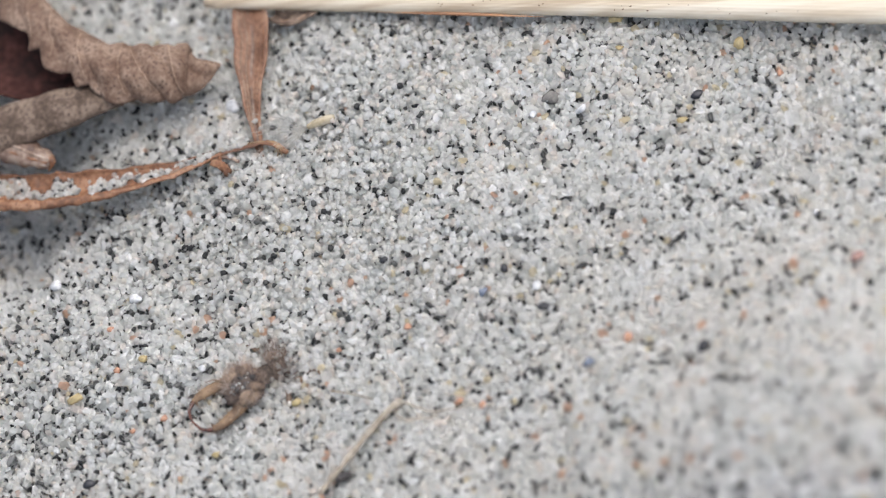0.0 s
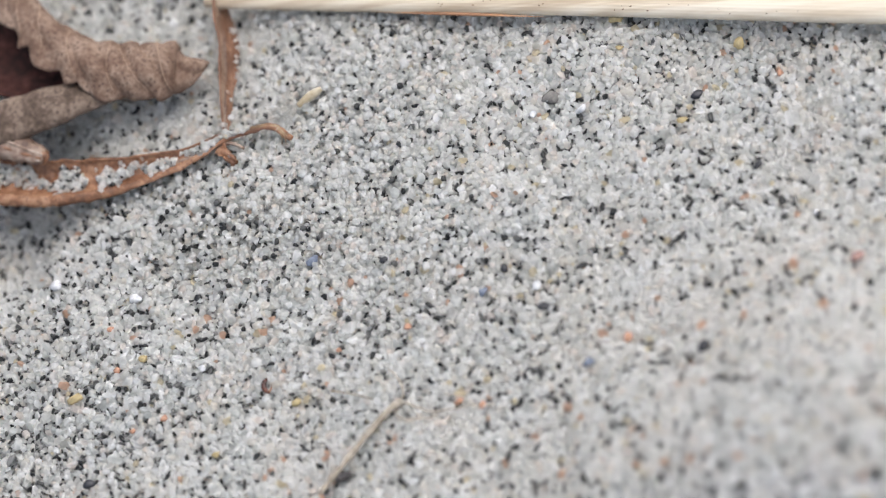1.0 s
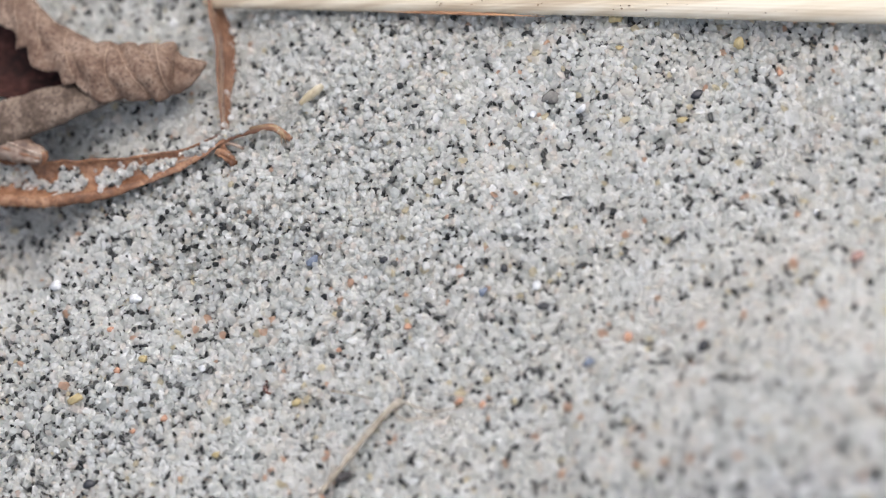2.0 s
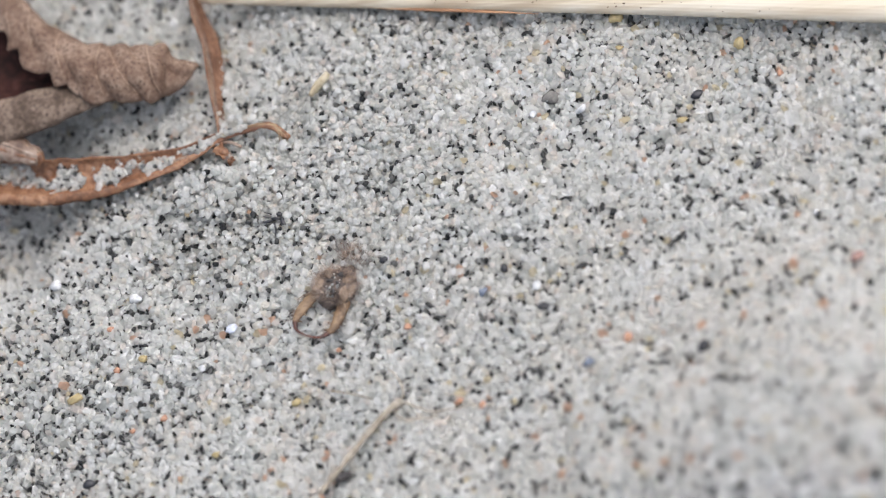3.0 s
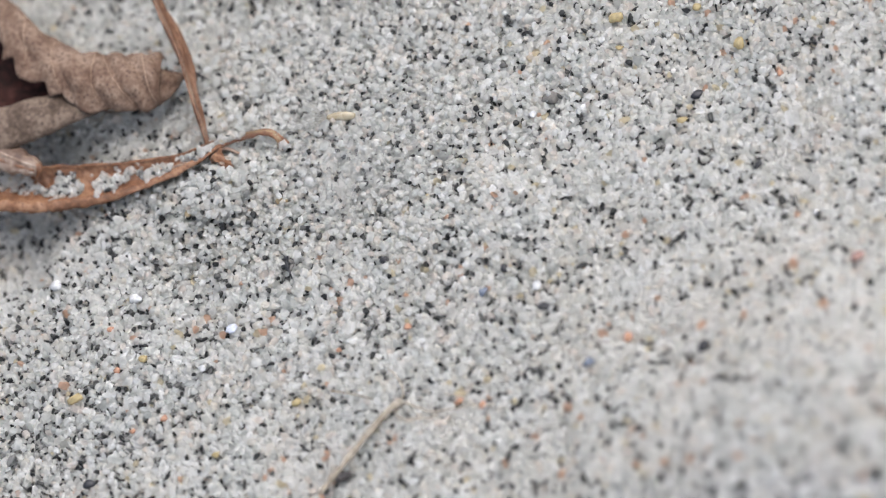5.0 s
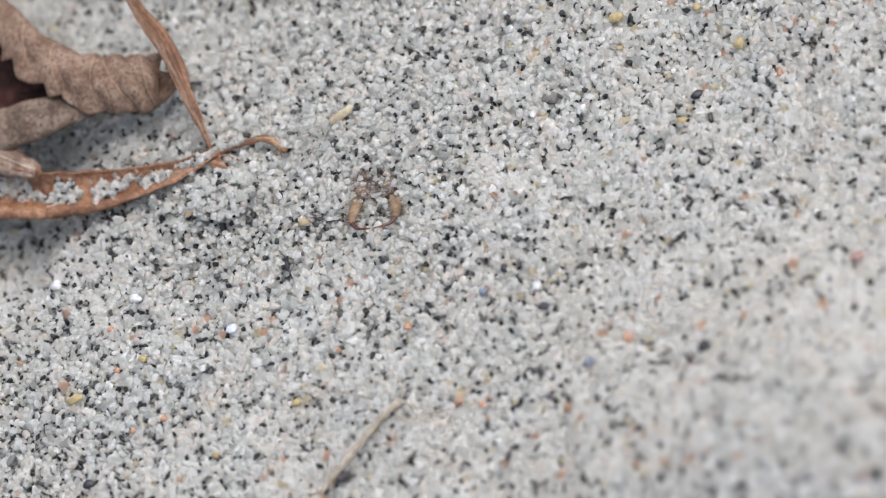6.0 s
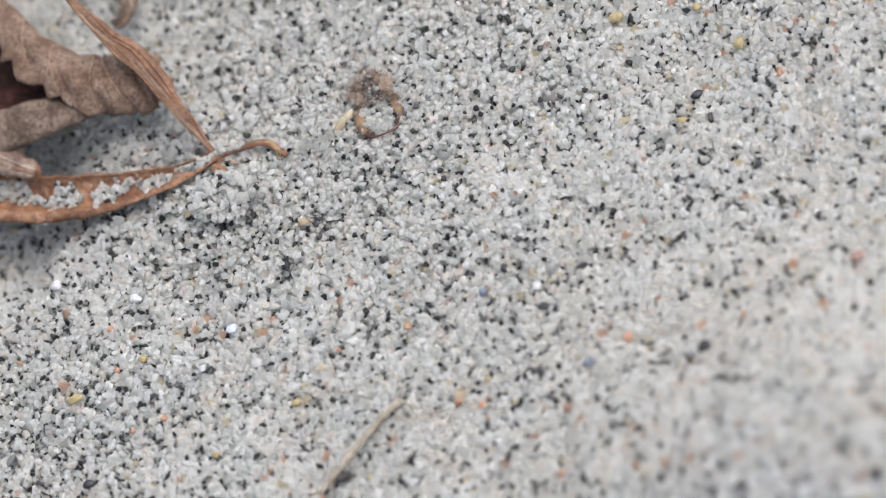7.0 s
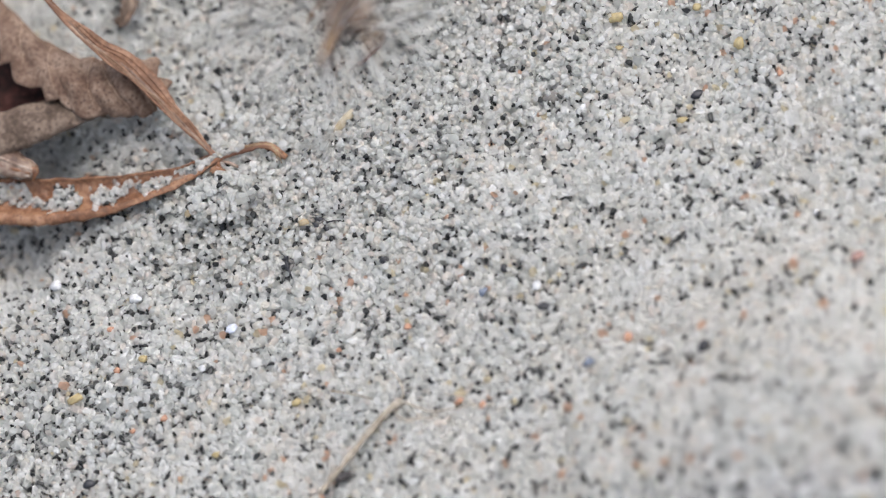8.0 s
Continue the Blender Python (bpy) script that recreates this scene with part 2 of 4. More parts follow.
def ground_sheet():
    """One sheet, fine where the grains lie, wider and wider cells to the horizon."""
    near = list(np.linspace(-70, 70, 141))
    far = [100, 160, 300, 700, 2000, 8000, 40000, 400000, 3000000]
    line = [-a for a in far[::-1]] + near + far
    n = len(line)
    xs, ys = np.meshgrid(np.array(line), np.array(line), indexing="ij")
    zs = height(np.clip(xs, -300, 300), np.clip(ys, -300, 300)) - 0.16
    co = np.stack([xs, ys, zs], -1).reshape(-1, 3) * MM
    faces = [(i * n + j, (i + 1) * n + j, (i + 1) * n + j + 1, i * n + j + 1) for i in range(n - 1) for j in range(n - 1)]
    me = bpy.data.meshes.new("ground")
    me.from_pydata(co.tolist(), [], faces)
    m, nd, l = nodes_of("sand_bed")
    coord = nd.new("ShaderNodeTexCoord")
    cells = nd.new("ShaderNodeTexVoronoi")
    cells.inputs["Scale"].default_value = 3300
    l.new(coord.outputs["Object"], cells.inputs["Vector"])
    patches = nd.new("ShaderNodeTexNoise")
    patches.inputs["Scale"].default_value = 60
    l.new(coord.outputs["Object"], patches.inputs["Vector"])
    sep = nd.new("ShaderNodeSeparateColor")
    l.new(cells.outputs["Color"], sep.inputs[0])
    ramp = ramp_node(nd, GRAIN_COLOURS, True)
    l.new(sep.outputs[0], ramp.inputs[0])
    hsv = nd.new("ShaderNodeHueSaturation")
    l.new(math_node(nd, l, "ADD", math_node(nd, l, "MULTIPLY", patches.outputs[0], 0.3), 0.30), hsv.inputs["Value"])
    l.new(ramp.outputs[0], hsv.inputs["Color"])
    bsdf = nd["Principled BSDF"]
    l.new(hsv.outputs[0], bsdf.inputs["Base Color"])
    bsdf.inputs["Roughness"].default_value = 0.6
    b = nd.new("ShaderNodeBump")
    b.invert = True
    b.inputs["Distance"].default_value = 0.0002
    l.new(cells.outputs["Distance"], b.inputs["Height"])
    l.new(b.outputs[0], bsdf.inputs["Normal"])
    me.materials.append(m)
    return tagged(new("ground", me), "pale grey quartz dune sand, dry and loose", "sand", kind="structure")


def grain_shapes(count, detail, seed):
    """A few worn, blocky grain shapes of radius about one: a ball cut by flat faces."""
    rng = np.random.default_rng(int(seed * 10))
    out = []
    for k in range(count):
        bm = bmesh.new()
        bmesh.ops.create_icosphere(bm, subdivisions=detail, radius=1.16)
        v = np.array([p.co[:] for p in bm.verts])
        for i in range(11):
            d = rng.normal(size=3)
            d /= np.linalg.norm(d)
            over = np.maximum(v @ d - rng.uniform(0.55, 0.93), 0)
            v = v - over[:, None] * d
        bm.verts.index_update()
        out.append((v, np.array([[p.index for p in f.verts] for f in bm.faces])))
        bm.free()
    return out


def random_turns(rng, n):
    q = rng.normal(size=(n, 4))
    q /= np.linalg.norm(q, axis=1)[:, None]
    w, x, y, z = q.T
    return np.stack([np.stack([1 - 2 * (y * y + z * z), 2 * (x * y - z * w), 2 * (x * z + y * w)], -1),
                     np.stack([2 * (x * y + z * w), 1 - 2 * (x * x + z * z), 2 * (y * z - x * w)], -1),
                     np.stack([2 * (x * z - y * w), 2 * (y * z + x * w), 1 - 2 * (x * x + y * y)], -1)], 1)


def grain_mesh(name, centres, radii, rng, shapes, material, long=1.0, dark=0.0):
    """Many grains joined into one mesh: centres and radii in millimetres."""
    n = len(centres)
    turn = random_turns(rng, n)
    stretch = np.stack([rng.uniform(0.9, 1.3, n) * long, rng.uniform(0.8, 1.1, n) / math.sqrt(long), rng.uniform(0.72, 1.0, n)], -1)
    pick = rng.integers(0, len(shapes), n)
    vs, fs, base = [], [], 0
    for k, (sv, sf) in enumerate(shapes):
        idx = np.nonzero(pick == k)[0]
        if not len(idx):
            continue
        local = sv[None] * (stretch[idx] * radii[idx, None])[:, None]
        v = np.einsum("nij,nvj->nvi", turn[idx], local) + centres[idx, None]
        vs.append(v.reshape(-1, 3))
        fs.append((sf[None] + (base + np.arange(len(idx)) * len(sv))[:, None, None]).reshape(-1, 3))
        base += len(idx) * len(sv)
    v, f = np.concatenate(vs) * MM, np.concatenate(fs)
    me = bpy.data.meshes.new(name)
    me.vertices.add(len(v))
    me.vertices.foreach_set("co", v.ravel())
    me.loops.add(f.size)
    me.loops.foreach_set("vertex_index", f.ravel().astype(np.int32))
    me.polygons.add(len(f))
    me.polygons.foreach_set("loop_start", np.arange(0, f.size, 3, dtype=np.int32))
    # worn grains are smooth, the others show broken crystal faces
    worn = np.concatenate([np.repeat(rng.random(int((pick == k).sum())) < 0.5, len(sf)) for k, (sv, sf) in enumerate(shapes)])
    me.polygons.foreach_set("use_smooth", worn)
    me.materials.append(material)
    if dark:
        # some of the grains are dark mineral
        own = np.concatenate([np.repeat(rng.random(int((pick == k).sum())) < dark, len(sf)) for k, (sv, sf) in enumerate(shapes)])
        me.materials.append(DARK_GRAINS)
        me.polygons.foreach_set("material_index", own.astype(np.int32))
    me.update(calc_edges=True)
    return me


def packed(rng, x0, x1, y0, y1, step, jitter):
    """Loosely packed places on a six-sided lattice."""
    rows = int((y1 - y0) / (step * 0.866))
    cols = int((x1 - x0) / step)
    i, j = np.meshgrid(np.arange(cols), np.arange(rows), indexing="ij")
    x = x0 + (i + 0.5 * (j % 2)) * step + rng.normal(0, jitter * step, i.shape)
    y = y0 + j * step * 0.866 + rng.normal(0, jitter * step, i.shape)
    return x.ravel(), y.ravel()


def in_stretch(x, y, more=0.0):
    """The stretch of sand that lies open to view."""
    return (x > -24.5 - more) & (x < 21 + more) & (y < 15.5 - 0.105 * (x + 23) + more) & (y > -12.0 - 0.05 * (x + 20) - more)


def spaced(x, y, r, rounds=5):
    """Pushes places that lie too close apart, by their radii."""
    for k in range(rounds):
        cell = np.floor(x / 0.5).astype(np.int64) * 100003 + np.floor(y / 0.5).astype(np.int64)
        table = {}
        for i, c in enumerate(cell.tolist()):
            table.setdefault(c, []).append(i)
        mx, my = np.zeros_like(x), np.zeros_like(y)
        for c, own in table.items():
            near = np.array([j for dx in (-100003, 0, 100003) for dy in (-1, 0, 1) for j in table.get(c + dx + dy, ())])
            own = np.array(own)
            dx, dy = x[own, None] - x[None, near], y[own, None] - y[None, near]
            d = np.sqrt(dx * dx + dy * dy) + 1e-9
            push = np.where((d < (r[own, None] + r[None, near]) * 0.93) & (d > 1e-6), ((r[own, None] + r[None, near]) * 0.93 - d) * 0.45 / d, 0)
            mx[own], my[own] = (push * dx).sum(1), (push * dy).sum(1)
        x, y = x + np.clip(mx, -0.1, 0.1), y + np.clip(my, -0.1, 0.1)
    return x, y


def sand():
    rng = np.random.default_rng(11)
    fine, coarse = grain_shapes(16, 2, 5.0), grain_shapes(8, 1, 9.0)
    x, y = packed(rng, -27, 24, -18, 19, 0.268, 0.3)
    keep = in_stretch(x, y)
    x, y = x[keep], y[keep]
    r = 0.157 * np.exp(rng.normal(0, 0.22, len(x)))
    x, y = spaced(x, y, r)
    z = height(x, y) + rng.normal(0, 0.045, len(x))
    # about one grain in eight is dark, often two or three together; these are thinner, longer and lie a little lower
    knot = np.array([noise.noise(Vector((a * 1.5, b * 1.5, 3.0))) for a, b in zip(x.tolist(), y.tolist())])
    # the lower left has more dark grains, and extra ones deepen the shade there
    dark = rng.random(len(x)) < 0.115 + 0.46 * np.clip((knot - 0.22) / 0.25, 0, 1) + 0.17 * np.clip((-7 - x) / 9, 0, 1) * (y < 6)
    top = np.stack([x, y, z], -1)
    tagged(new("sand_grains", grain_mesh("sand_grains", top[~dark], r[~dark], rng, fine, GRAINS)),
           "loose white and grey quartz sand grains", "sand", kind="stuff")
    top[dark, 2] -= 0.045
    tagged(new("dark_sand_grains", grain_mesh("dark_sand_grains", top[dark], r[dark] * rng.uniform(0.40, 0.84, int(dark.sum())), rng, grain_shapes(8, 2, 3.0), DARK_GRAINS, 1.6)),
           "black and dark grey mineral grains among the sand", "sand", kind="stuff")
    x2, y2 = packed(rng, -27, 24, -18, 19, 0.25, 0.3)
    keep = in_stretch(x2, y2)
    x2, y2 = x2[keep], y2[keep]
    z2 = height(x2, y2) - 0.12 + rng.normal(0, 0.03, len(x2))
    tagged(new("sand_grains", grain_mesh("sand_grains", np.stack([x2, y2, z2], -1), 0.15 * np.exp(rng.normal(0, 0.2, len(x2))), rng, coarse, GRAINS, 1.0, 0.05)),
           "quartz sand between and under the top grains", "sand", kind="stuff")
    x, y = packed(rng, -48, 44, -42, 42, 0.42, 0.3)
    keep = ~in_stretch(x, y, -0.1)
    x, y = x[keep], y[keep]
    z = height(x, y) - 0.02 + rng.normal(0, 0.06, len(x))
    tagged(new("sand_grains", grain_mesh("sand_grains", np.stack([x, y, z], -1), 0.23 * np.exp(rng.normal(0, 0.2, len(x))), rng, coarse, GRAINS, 1.0, 0.12)),
           "loose quartz sand further out", "sand", kind="stuff")


ground = ground_sheet()
sand()


# ---- dry leaves ----
def saw(s, k, sharp=0.75):
    """Teeth along a leaf's edge, 0 to 1."""
    u = (s * k) % 1.0
    return u / sharp if u < sharp else (1 - u) / (1 - sharp)


def curled_leaf():
    leaf = thing("curled_leaf", (-18.37, 10.15, 0.0), "brown dried leaf rolled up, with toothed edge, on the sand", "leaf")
    path = [(-24.45, 17.35, 3.2), (-22.41, 15.11, 3.1), (-20.74, 13.13, 2.6), (-19.26, 11.55, 2.4), (-17.82, 10.41, 2.2), (-16.26, 9.52, 1.9), (-14.8, 9.31, 1.6), (-13.39, 9.47, 1.3), (-12.21, 9.54, 1.1), (-11.18, 9.99, 1.0)]

    def half(s):
        return (0.80 + 0.62 * math.exp(-((s - 0.70) / 0.25) ** 2)) * min(1, ((1.001 - s) / 0.17)) ** 0.72

    def roll(s, v):
        w = half(s)
        open_edge = 1 / (1 + math.exp((s - 0.62) * 22))
        a = v * (1.5 if v < 0 else 1.5 - 0.55 * open_edge)
        crease = abs(math.sin(math.pi * (s * 9 - v * 0.9 + 0.3 * math.sin(s * 9)))) ** 0.6
        out = 1 + 0.16 * crease + 0.15 * noise.noise(Vector((s * 10, v * 1.5, 0))) + 0.05 * noise.noise(Vector((s * 31, v * 4, 2)))
        wide = w * math.sin(a) * out
        if v > 0.4:
            k = (v - 0.4) / 0.6
            wide += k ** 2 * ((0.50 + 0.25 * noise.noise(Vector((s * 11, 0, 7)))) * saw(s + 0.02 * math.sin(s * 37), 11, 0.62) * open_edge + 0.08 * open_edge + 0.25 * noise.noise(Vector((s * 6, 3, 1))) * open_edge)
        return wide, w * 0.75 * math.cos(a) * out + 0.12 * crease * (1 - abs(v)) - 0.12 * math.exp(-((s - 0.86) / 0.015) ** 2)

    part("rolled_blade", sheet([curve_at(path, 0.855 * i / 18)[0] for i in range(19)], 210, 30, lambda s, v: roll(s * 0.855, v), 0.07), LEAF, leaf, "speckled brown rolled leaf blade with toothed edge")
    tip = part("leaf_tip", sheet([curve_at(path, 0.80 + 0.2 * i / 8)[0] - Vector((0, 0, 0.05)) for i in range(9)], 60, 30,
                                 lambda s, v: tuple(q * (0.93 + 0.07 * s) for q in roll(0.80 + 0.2 * s, v)), 0.07), LEAF, leaf, "narrow brown tip that is pushed into the rolled leaf")
    for i in (0, 2, 3, 5, 7, 8, 10):
        pts = []
        for k in range(9):
            v = -0.7 + 1.5 * k / 8
            s = min((i + 0.25 + 0.9 * v + 0.25 * math.sin(i * 2.3 + 2 * v)) / 15 + 0.12, 0.985)
            p, d = curve_at(path, s)
            side = Vector((d.y, -d.x, 0)).normalized()
            a, b = roll(s, v)
            pts.append(p + side * a + side.cross(d).normalized() * (b + 0.01))
        part("vein", rod(bmesh.new(), pts, lambda s: 0.055 * (1 - 0.5 * s), 20, 6), LEAF_VEIN, leaf, "raised pale leaf vein")
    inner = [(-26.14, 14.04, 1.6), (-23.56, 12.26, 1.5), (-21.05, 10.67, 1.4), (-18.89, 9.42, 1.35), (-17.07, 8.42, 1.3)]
    part("inner_blade", sheet(inner, 50, 20, lambda s, v: (v * (2.9 - 2.0 * s), 0.35 * v * v + 0.10 * math.sin(v * 7 + s * 9) + 0.06 * abs(math.sin(s * 15 + v * 2))), 0.08), LEAF_INNER_SHADED, leaf,
         "reddish inner side of the leaf, darkened for the shade in the roll")
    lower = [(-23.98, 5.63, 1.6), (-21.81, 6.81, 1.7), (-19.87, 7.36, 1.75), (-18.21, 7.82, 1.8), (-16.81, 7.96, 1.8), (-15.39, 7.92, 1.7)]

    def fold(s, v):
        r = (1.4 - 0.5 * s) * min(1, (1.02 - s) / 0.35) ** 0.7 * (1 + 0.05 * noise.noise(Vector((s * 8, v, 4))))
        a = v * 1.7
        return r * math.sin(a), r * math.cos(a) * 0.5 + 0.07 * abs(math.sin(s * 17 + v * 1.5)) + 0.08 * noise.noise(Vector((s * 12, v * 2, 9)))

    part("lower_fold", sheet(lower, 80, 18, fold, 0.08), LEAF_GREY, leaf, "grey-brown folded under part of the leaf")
    return leaf, tip


def dry_stalk():
    stalk = thing("leaf_stalk", (-21.15, 7.17, 0.0), "short broken brown leaf stalk with a frayed end", "stalk")
    path = [(-24.07, 7.82, 1.5), (-21.57, 6.53, 1.5), (-20.06, 5.77, 1.45), (-18.88, 5.27, 1.4)]
    bm = rod(bmesh.new(), path, lambda s: 1.2 - 0.80 * s + 0.04 * math.sin(s * 30), 40, 18, 0.6)
    for v in bm.verts:
        v.co += Vector((0, 0, 1)) * 0.16 * noise.noise(Vector((v.co.x * 0.5 + v.co.y, v.co.y * 3 + v.co.x * 1.6, v.co.z * 2)))
    part("stem", bm, STALK, stalk)
    for k, (off, up, mt) in enumerate(((-0.45, 0.34, LEAF_VEIN), (0.1, 0.5, STALK_PALE), (0.5, 0.36, RUSSET), (0.75, 0.16, STALK_PALE))):
        pts = []
        for i in range(7):
            p, d = curve_at(path, i / 6)
            w = 1.2 - 0.80 * i / 6
            pts.append(p + Vector((d.y, -d.x, 0)).normalized() * off * w + Vector((0, 0, up * w + 0.03)))
        part("fibre", rod(bmesh.new(), pts, lambda s: 0.13 * (1 - 0.5 * s), 24, 6), mt, stalk)
    bm = rod(bmesh.new(), [(-19.11, 5.41, 1.45), (-18.8, 5.21, 1.45), (-19.07, 4.92, 1.1)], lambda s: 0.34 * (1 - 0.85 * s), 10, 8, 0.6)
    part("torn_end", bm, RUSSET, stalk, "torn reddish end")
    return stalk


def leaf_strip():
    """A narrow willow-like leaf, its tip at the origin, along +x."""
    strip = thing("narrow_leaf", (0, 0, 0), "narrow russet dried leaf with its tip in the sand", "leaf")
    path = [(0, 0, 0), (2.0, 0.15, 0.1), (4.2, 0.1, 0.25), (6.6, -0.1, 0.2), (8.6, 0.2, 0.1), (10.8, 0.3, 0.25), (13.0, 0.5, 0.5)]

    def blade(s, v):
        w = 0.14 + 0.72 * math.exp(-((s - 0.50) / (0.26 if s < 0.5 else 0.24)) ** 2)
        w *= 1 + 0.06 * math.sin(s * 37)
        return v * w, 0.30 * w * v * v + 0.05 * math.sin(s * 25 + v * 3)

    part("blade", sheet(path, 90, 12, blade, 0.08), NARROW, strip)
    bm = rod(bmesh.new(), [(p[0], p[1], p[2] - 0.03) for p in path], lambda s: 0.10 * (1 - 0.4 * s), 40, 6)
    part("midrib", bm, STALK, strip, "paler raised midrib")
    for off in (-0.62, -0.32, 0.3, 0.62):
        pts = []
        for i in range(15):
            s = 0.14 + 0.62 * i / 14
            p, d = curve_at(path, s)
            a, b = blade(s, off)
            pts.append(p + Vector((d.y, -d.x, 0)).normalized() * a + Vector((0, 0, b + 0.035)))
        part("vein", rod(bmesh.new(), pts, lambda s: 0.035, 40, 5), LEAF_VEIN if off < 0 else NARROW, strip)
    return strip


TROUGH = (0.95, 0.97, 1.0, 0.98, 0.86, 0.60, 0.38, 0.20, 0.14, 0.13, 0.10)


def trough_half(s):
    k = min(max(s, 0), 1) * 10
    i = min(int(k), 9)
    return TROUGH[i] + (TROUGH[i + 1] - TROUGH[i]) * (k - i)


def trough_leaf():
    """A long leaf curled up at its sides, with sand lying in it."""
    leaf = thing("curled_strip", (-14.83, 4.38, 0.0), "long russet dried leaf curled like a gutter, holding sand", "leaf")
    path = [(-23.36, 4.9, 0.5), (-21.59, 4.55, 0.5), (-19.85, 4.32, 0.5), (-18.58, 4.28, 0.5), (-16.4, 4.34, 0.5), (-14.1, 4.68, 0.5),
            (-12.47, 5.16, 0.5), (-10.87, 5.94, 0.5), (-9.5, 6.24, 0.5), (-8.55, 6.27, 0.5), (-7.68, 5.67, 0.3)]

    def gutter(s, v):
        w = trough_half(s)
        crinkle = 0.16 * noise.noise(Vector((s * 22, v * 2.5, 1))) + 0.07 * noise.noise(Vector((s * 60, v * 5, 6)))
        lip = 0.25 * max(0, abs(v) - 0.7) * noise.noise(Vector((s * 30, v, 8)))
        rim = max(0.0, (v - 0.62) / 0.38)
        return w * (math.sin(v * 1.5) + 0.35 * lip + (0.24 + 0.10 * noise.noise(Vector((s * 40, 2, 5)))) * rim), -0.45 * w * rim ** 2 - w * 0.72 * math.cos(v * 1.5) + (0.32 + 0.12 * (v > 0.6) + crinkle + lip) * w

    part("blade", sheet(path, 200, 24, gutter, 0.11), RUSSET, leaf)
    part("midrib", rod(bmesh.new(), [(-14.06, 4.53, 0.4), (-12.43, 5.02, 0.45), (-10.83, 5.59, 0.45), (-10.0, 5.39, 0.25)], lambda s: 0.11 - 0.03 * s, 24, 6), STALK, leaf, "thin brown midrib")
    part("tail", rod(bmesh.new(), [(-11.4, 5.7, 0.55), (-10.27, 6.07, 0.62), (-9.33, 6.27, 0.6), (-8.66, 6.24, 0.55), (-8.2, 5.98, 0.45), (-7.95, 5.6, 0.3)],
                           lambda s: 0.075 + 0.10 * math.exp(-((s - 0.74) / 0.16) ** 2) + 0.02 * math.sin(s * 31), 36, 8, 0.4), TAN, leaf, "pale tan frayed tail")
    for dx, dy in ((0.06, -0.28), (0.22, -0.12), (-0.18, -0.2)):
        part("frayed_fibre", rod(bmesh.new(), [(-8.4, 6.1, 0.55), (-8.1 + dx * 0.4, 5.85, 0.5), (-7.95 + dx, 5.6 + dy, 0.35)], lambda s: 0.045 * (1 - 0.6 * s), 8, 5), TAN, leaf)
    part("torn_scrap", sheet([(-11.12, 5.35, 0.5), (-10.72, 4.95, 0.42), (-10.28, 4.56, 0.3)], 10, 6, lambda s, v: (v * 0.32 * (1 - 0.6 * s) + 0.05 * math.sin(s * 19 + v * 3), 0.10 * math.sin(v * 5 + s * 6)), 0.06), RUSSET, leaf,
         "torn orange-brown scrap")
    rng = np.random.default_rng(4)
    c, r = [], []
    for i in range(1700):
        s = rng.uniform(0.04, 0.80)
        p, d = curve_at(path, s)
        w = trough_half(s)
        a = rng.normal(-0.40 + 0.55 * min(1, max(0, (s - 0.2) / 0.2)), 0.33) * w
        side = Vector((d.y, -d.x, 0)).normalized()
        q = p + side * a
        if noise.noise(Vector((q.x * 0.9, q.y * 0.9, 2.0))) < -0.17 + 0.35 * abs(a) / w or abs(a) > 0.95 * w:
            continue
        floor_z = 0.35 * w - 0.75 * w * math.sqrt(max(0.0, 1 - (a / w) ** 2)) if abs(a) < w else 0.3 * w
        c.append((q.x, q.y, q.z + floor_z + 0.07 + rng.uniform(0, 0.2) * (1 - 0.5 * s)))
        r.append(0.13 * math.exp(rng.normal(0, 0.2)))
    dust = new("sand_dusting", grain_mesh("sand_dusting", np.array(c) - np.array(ORIGIN["curled_strip"]), np.array(r), rng, grain_shapes(6, 2, 2.0), GRAINS, 1.0, 0.1))
    dust.parent = leaf
    tagged(dust, "loose sand lying in the leaf", kind="stuff")
    return leaf


def leaf_fragment():
    bit = thing("leaf_fragment", (-8.19, 13.02, 0.0), "small dark brown scrap of dry leaf", "leaf")
    part("blade", sheet([(-6.99, 13.21, 0.34), (-7.6, 12.56, 0.4), (-8.44, 12.43, 0.35), (-9.05, 12.77, 0.3)], 30, 12, lambda s, v: (v * 0.55 * (1 - 0.4 * s), 0.25 * v * v + 0.06 * math.sin(s * 17 + v * 4)), 0.08), LEAF_GREY, bit)
    part("vein", rod(bmesh.new(), [(-6.96, 13.17, 0.4), (-7.58, 12.52, 0.46), (-8.41, 12.38, 0.42), (-9.03, 12.73, 0.36)], lambda s: 0.06, 16, 6), LEAF_VEIN, bit)
    return bit


leaf_fragment_ob = leaf_fragment()
curled_leaf_ob, leaf_tip_ob = curled_leaf()
leaf_stalk_ob = dry_stalk()
narrow_leaf_ob = leaf_strip()
curled_strip_ob = trough_leaf()


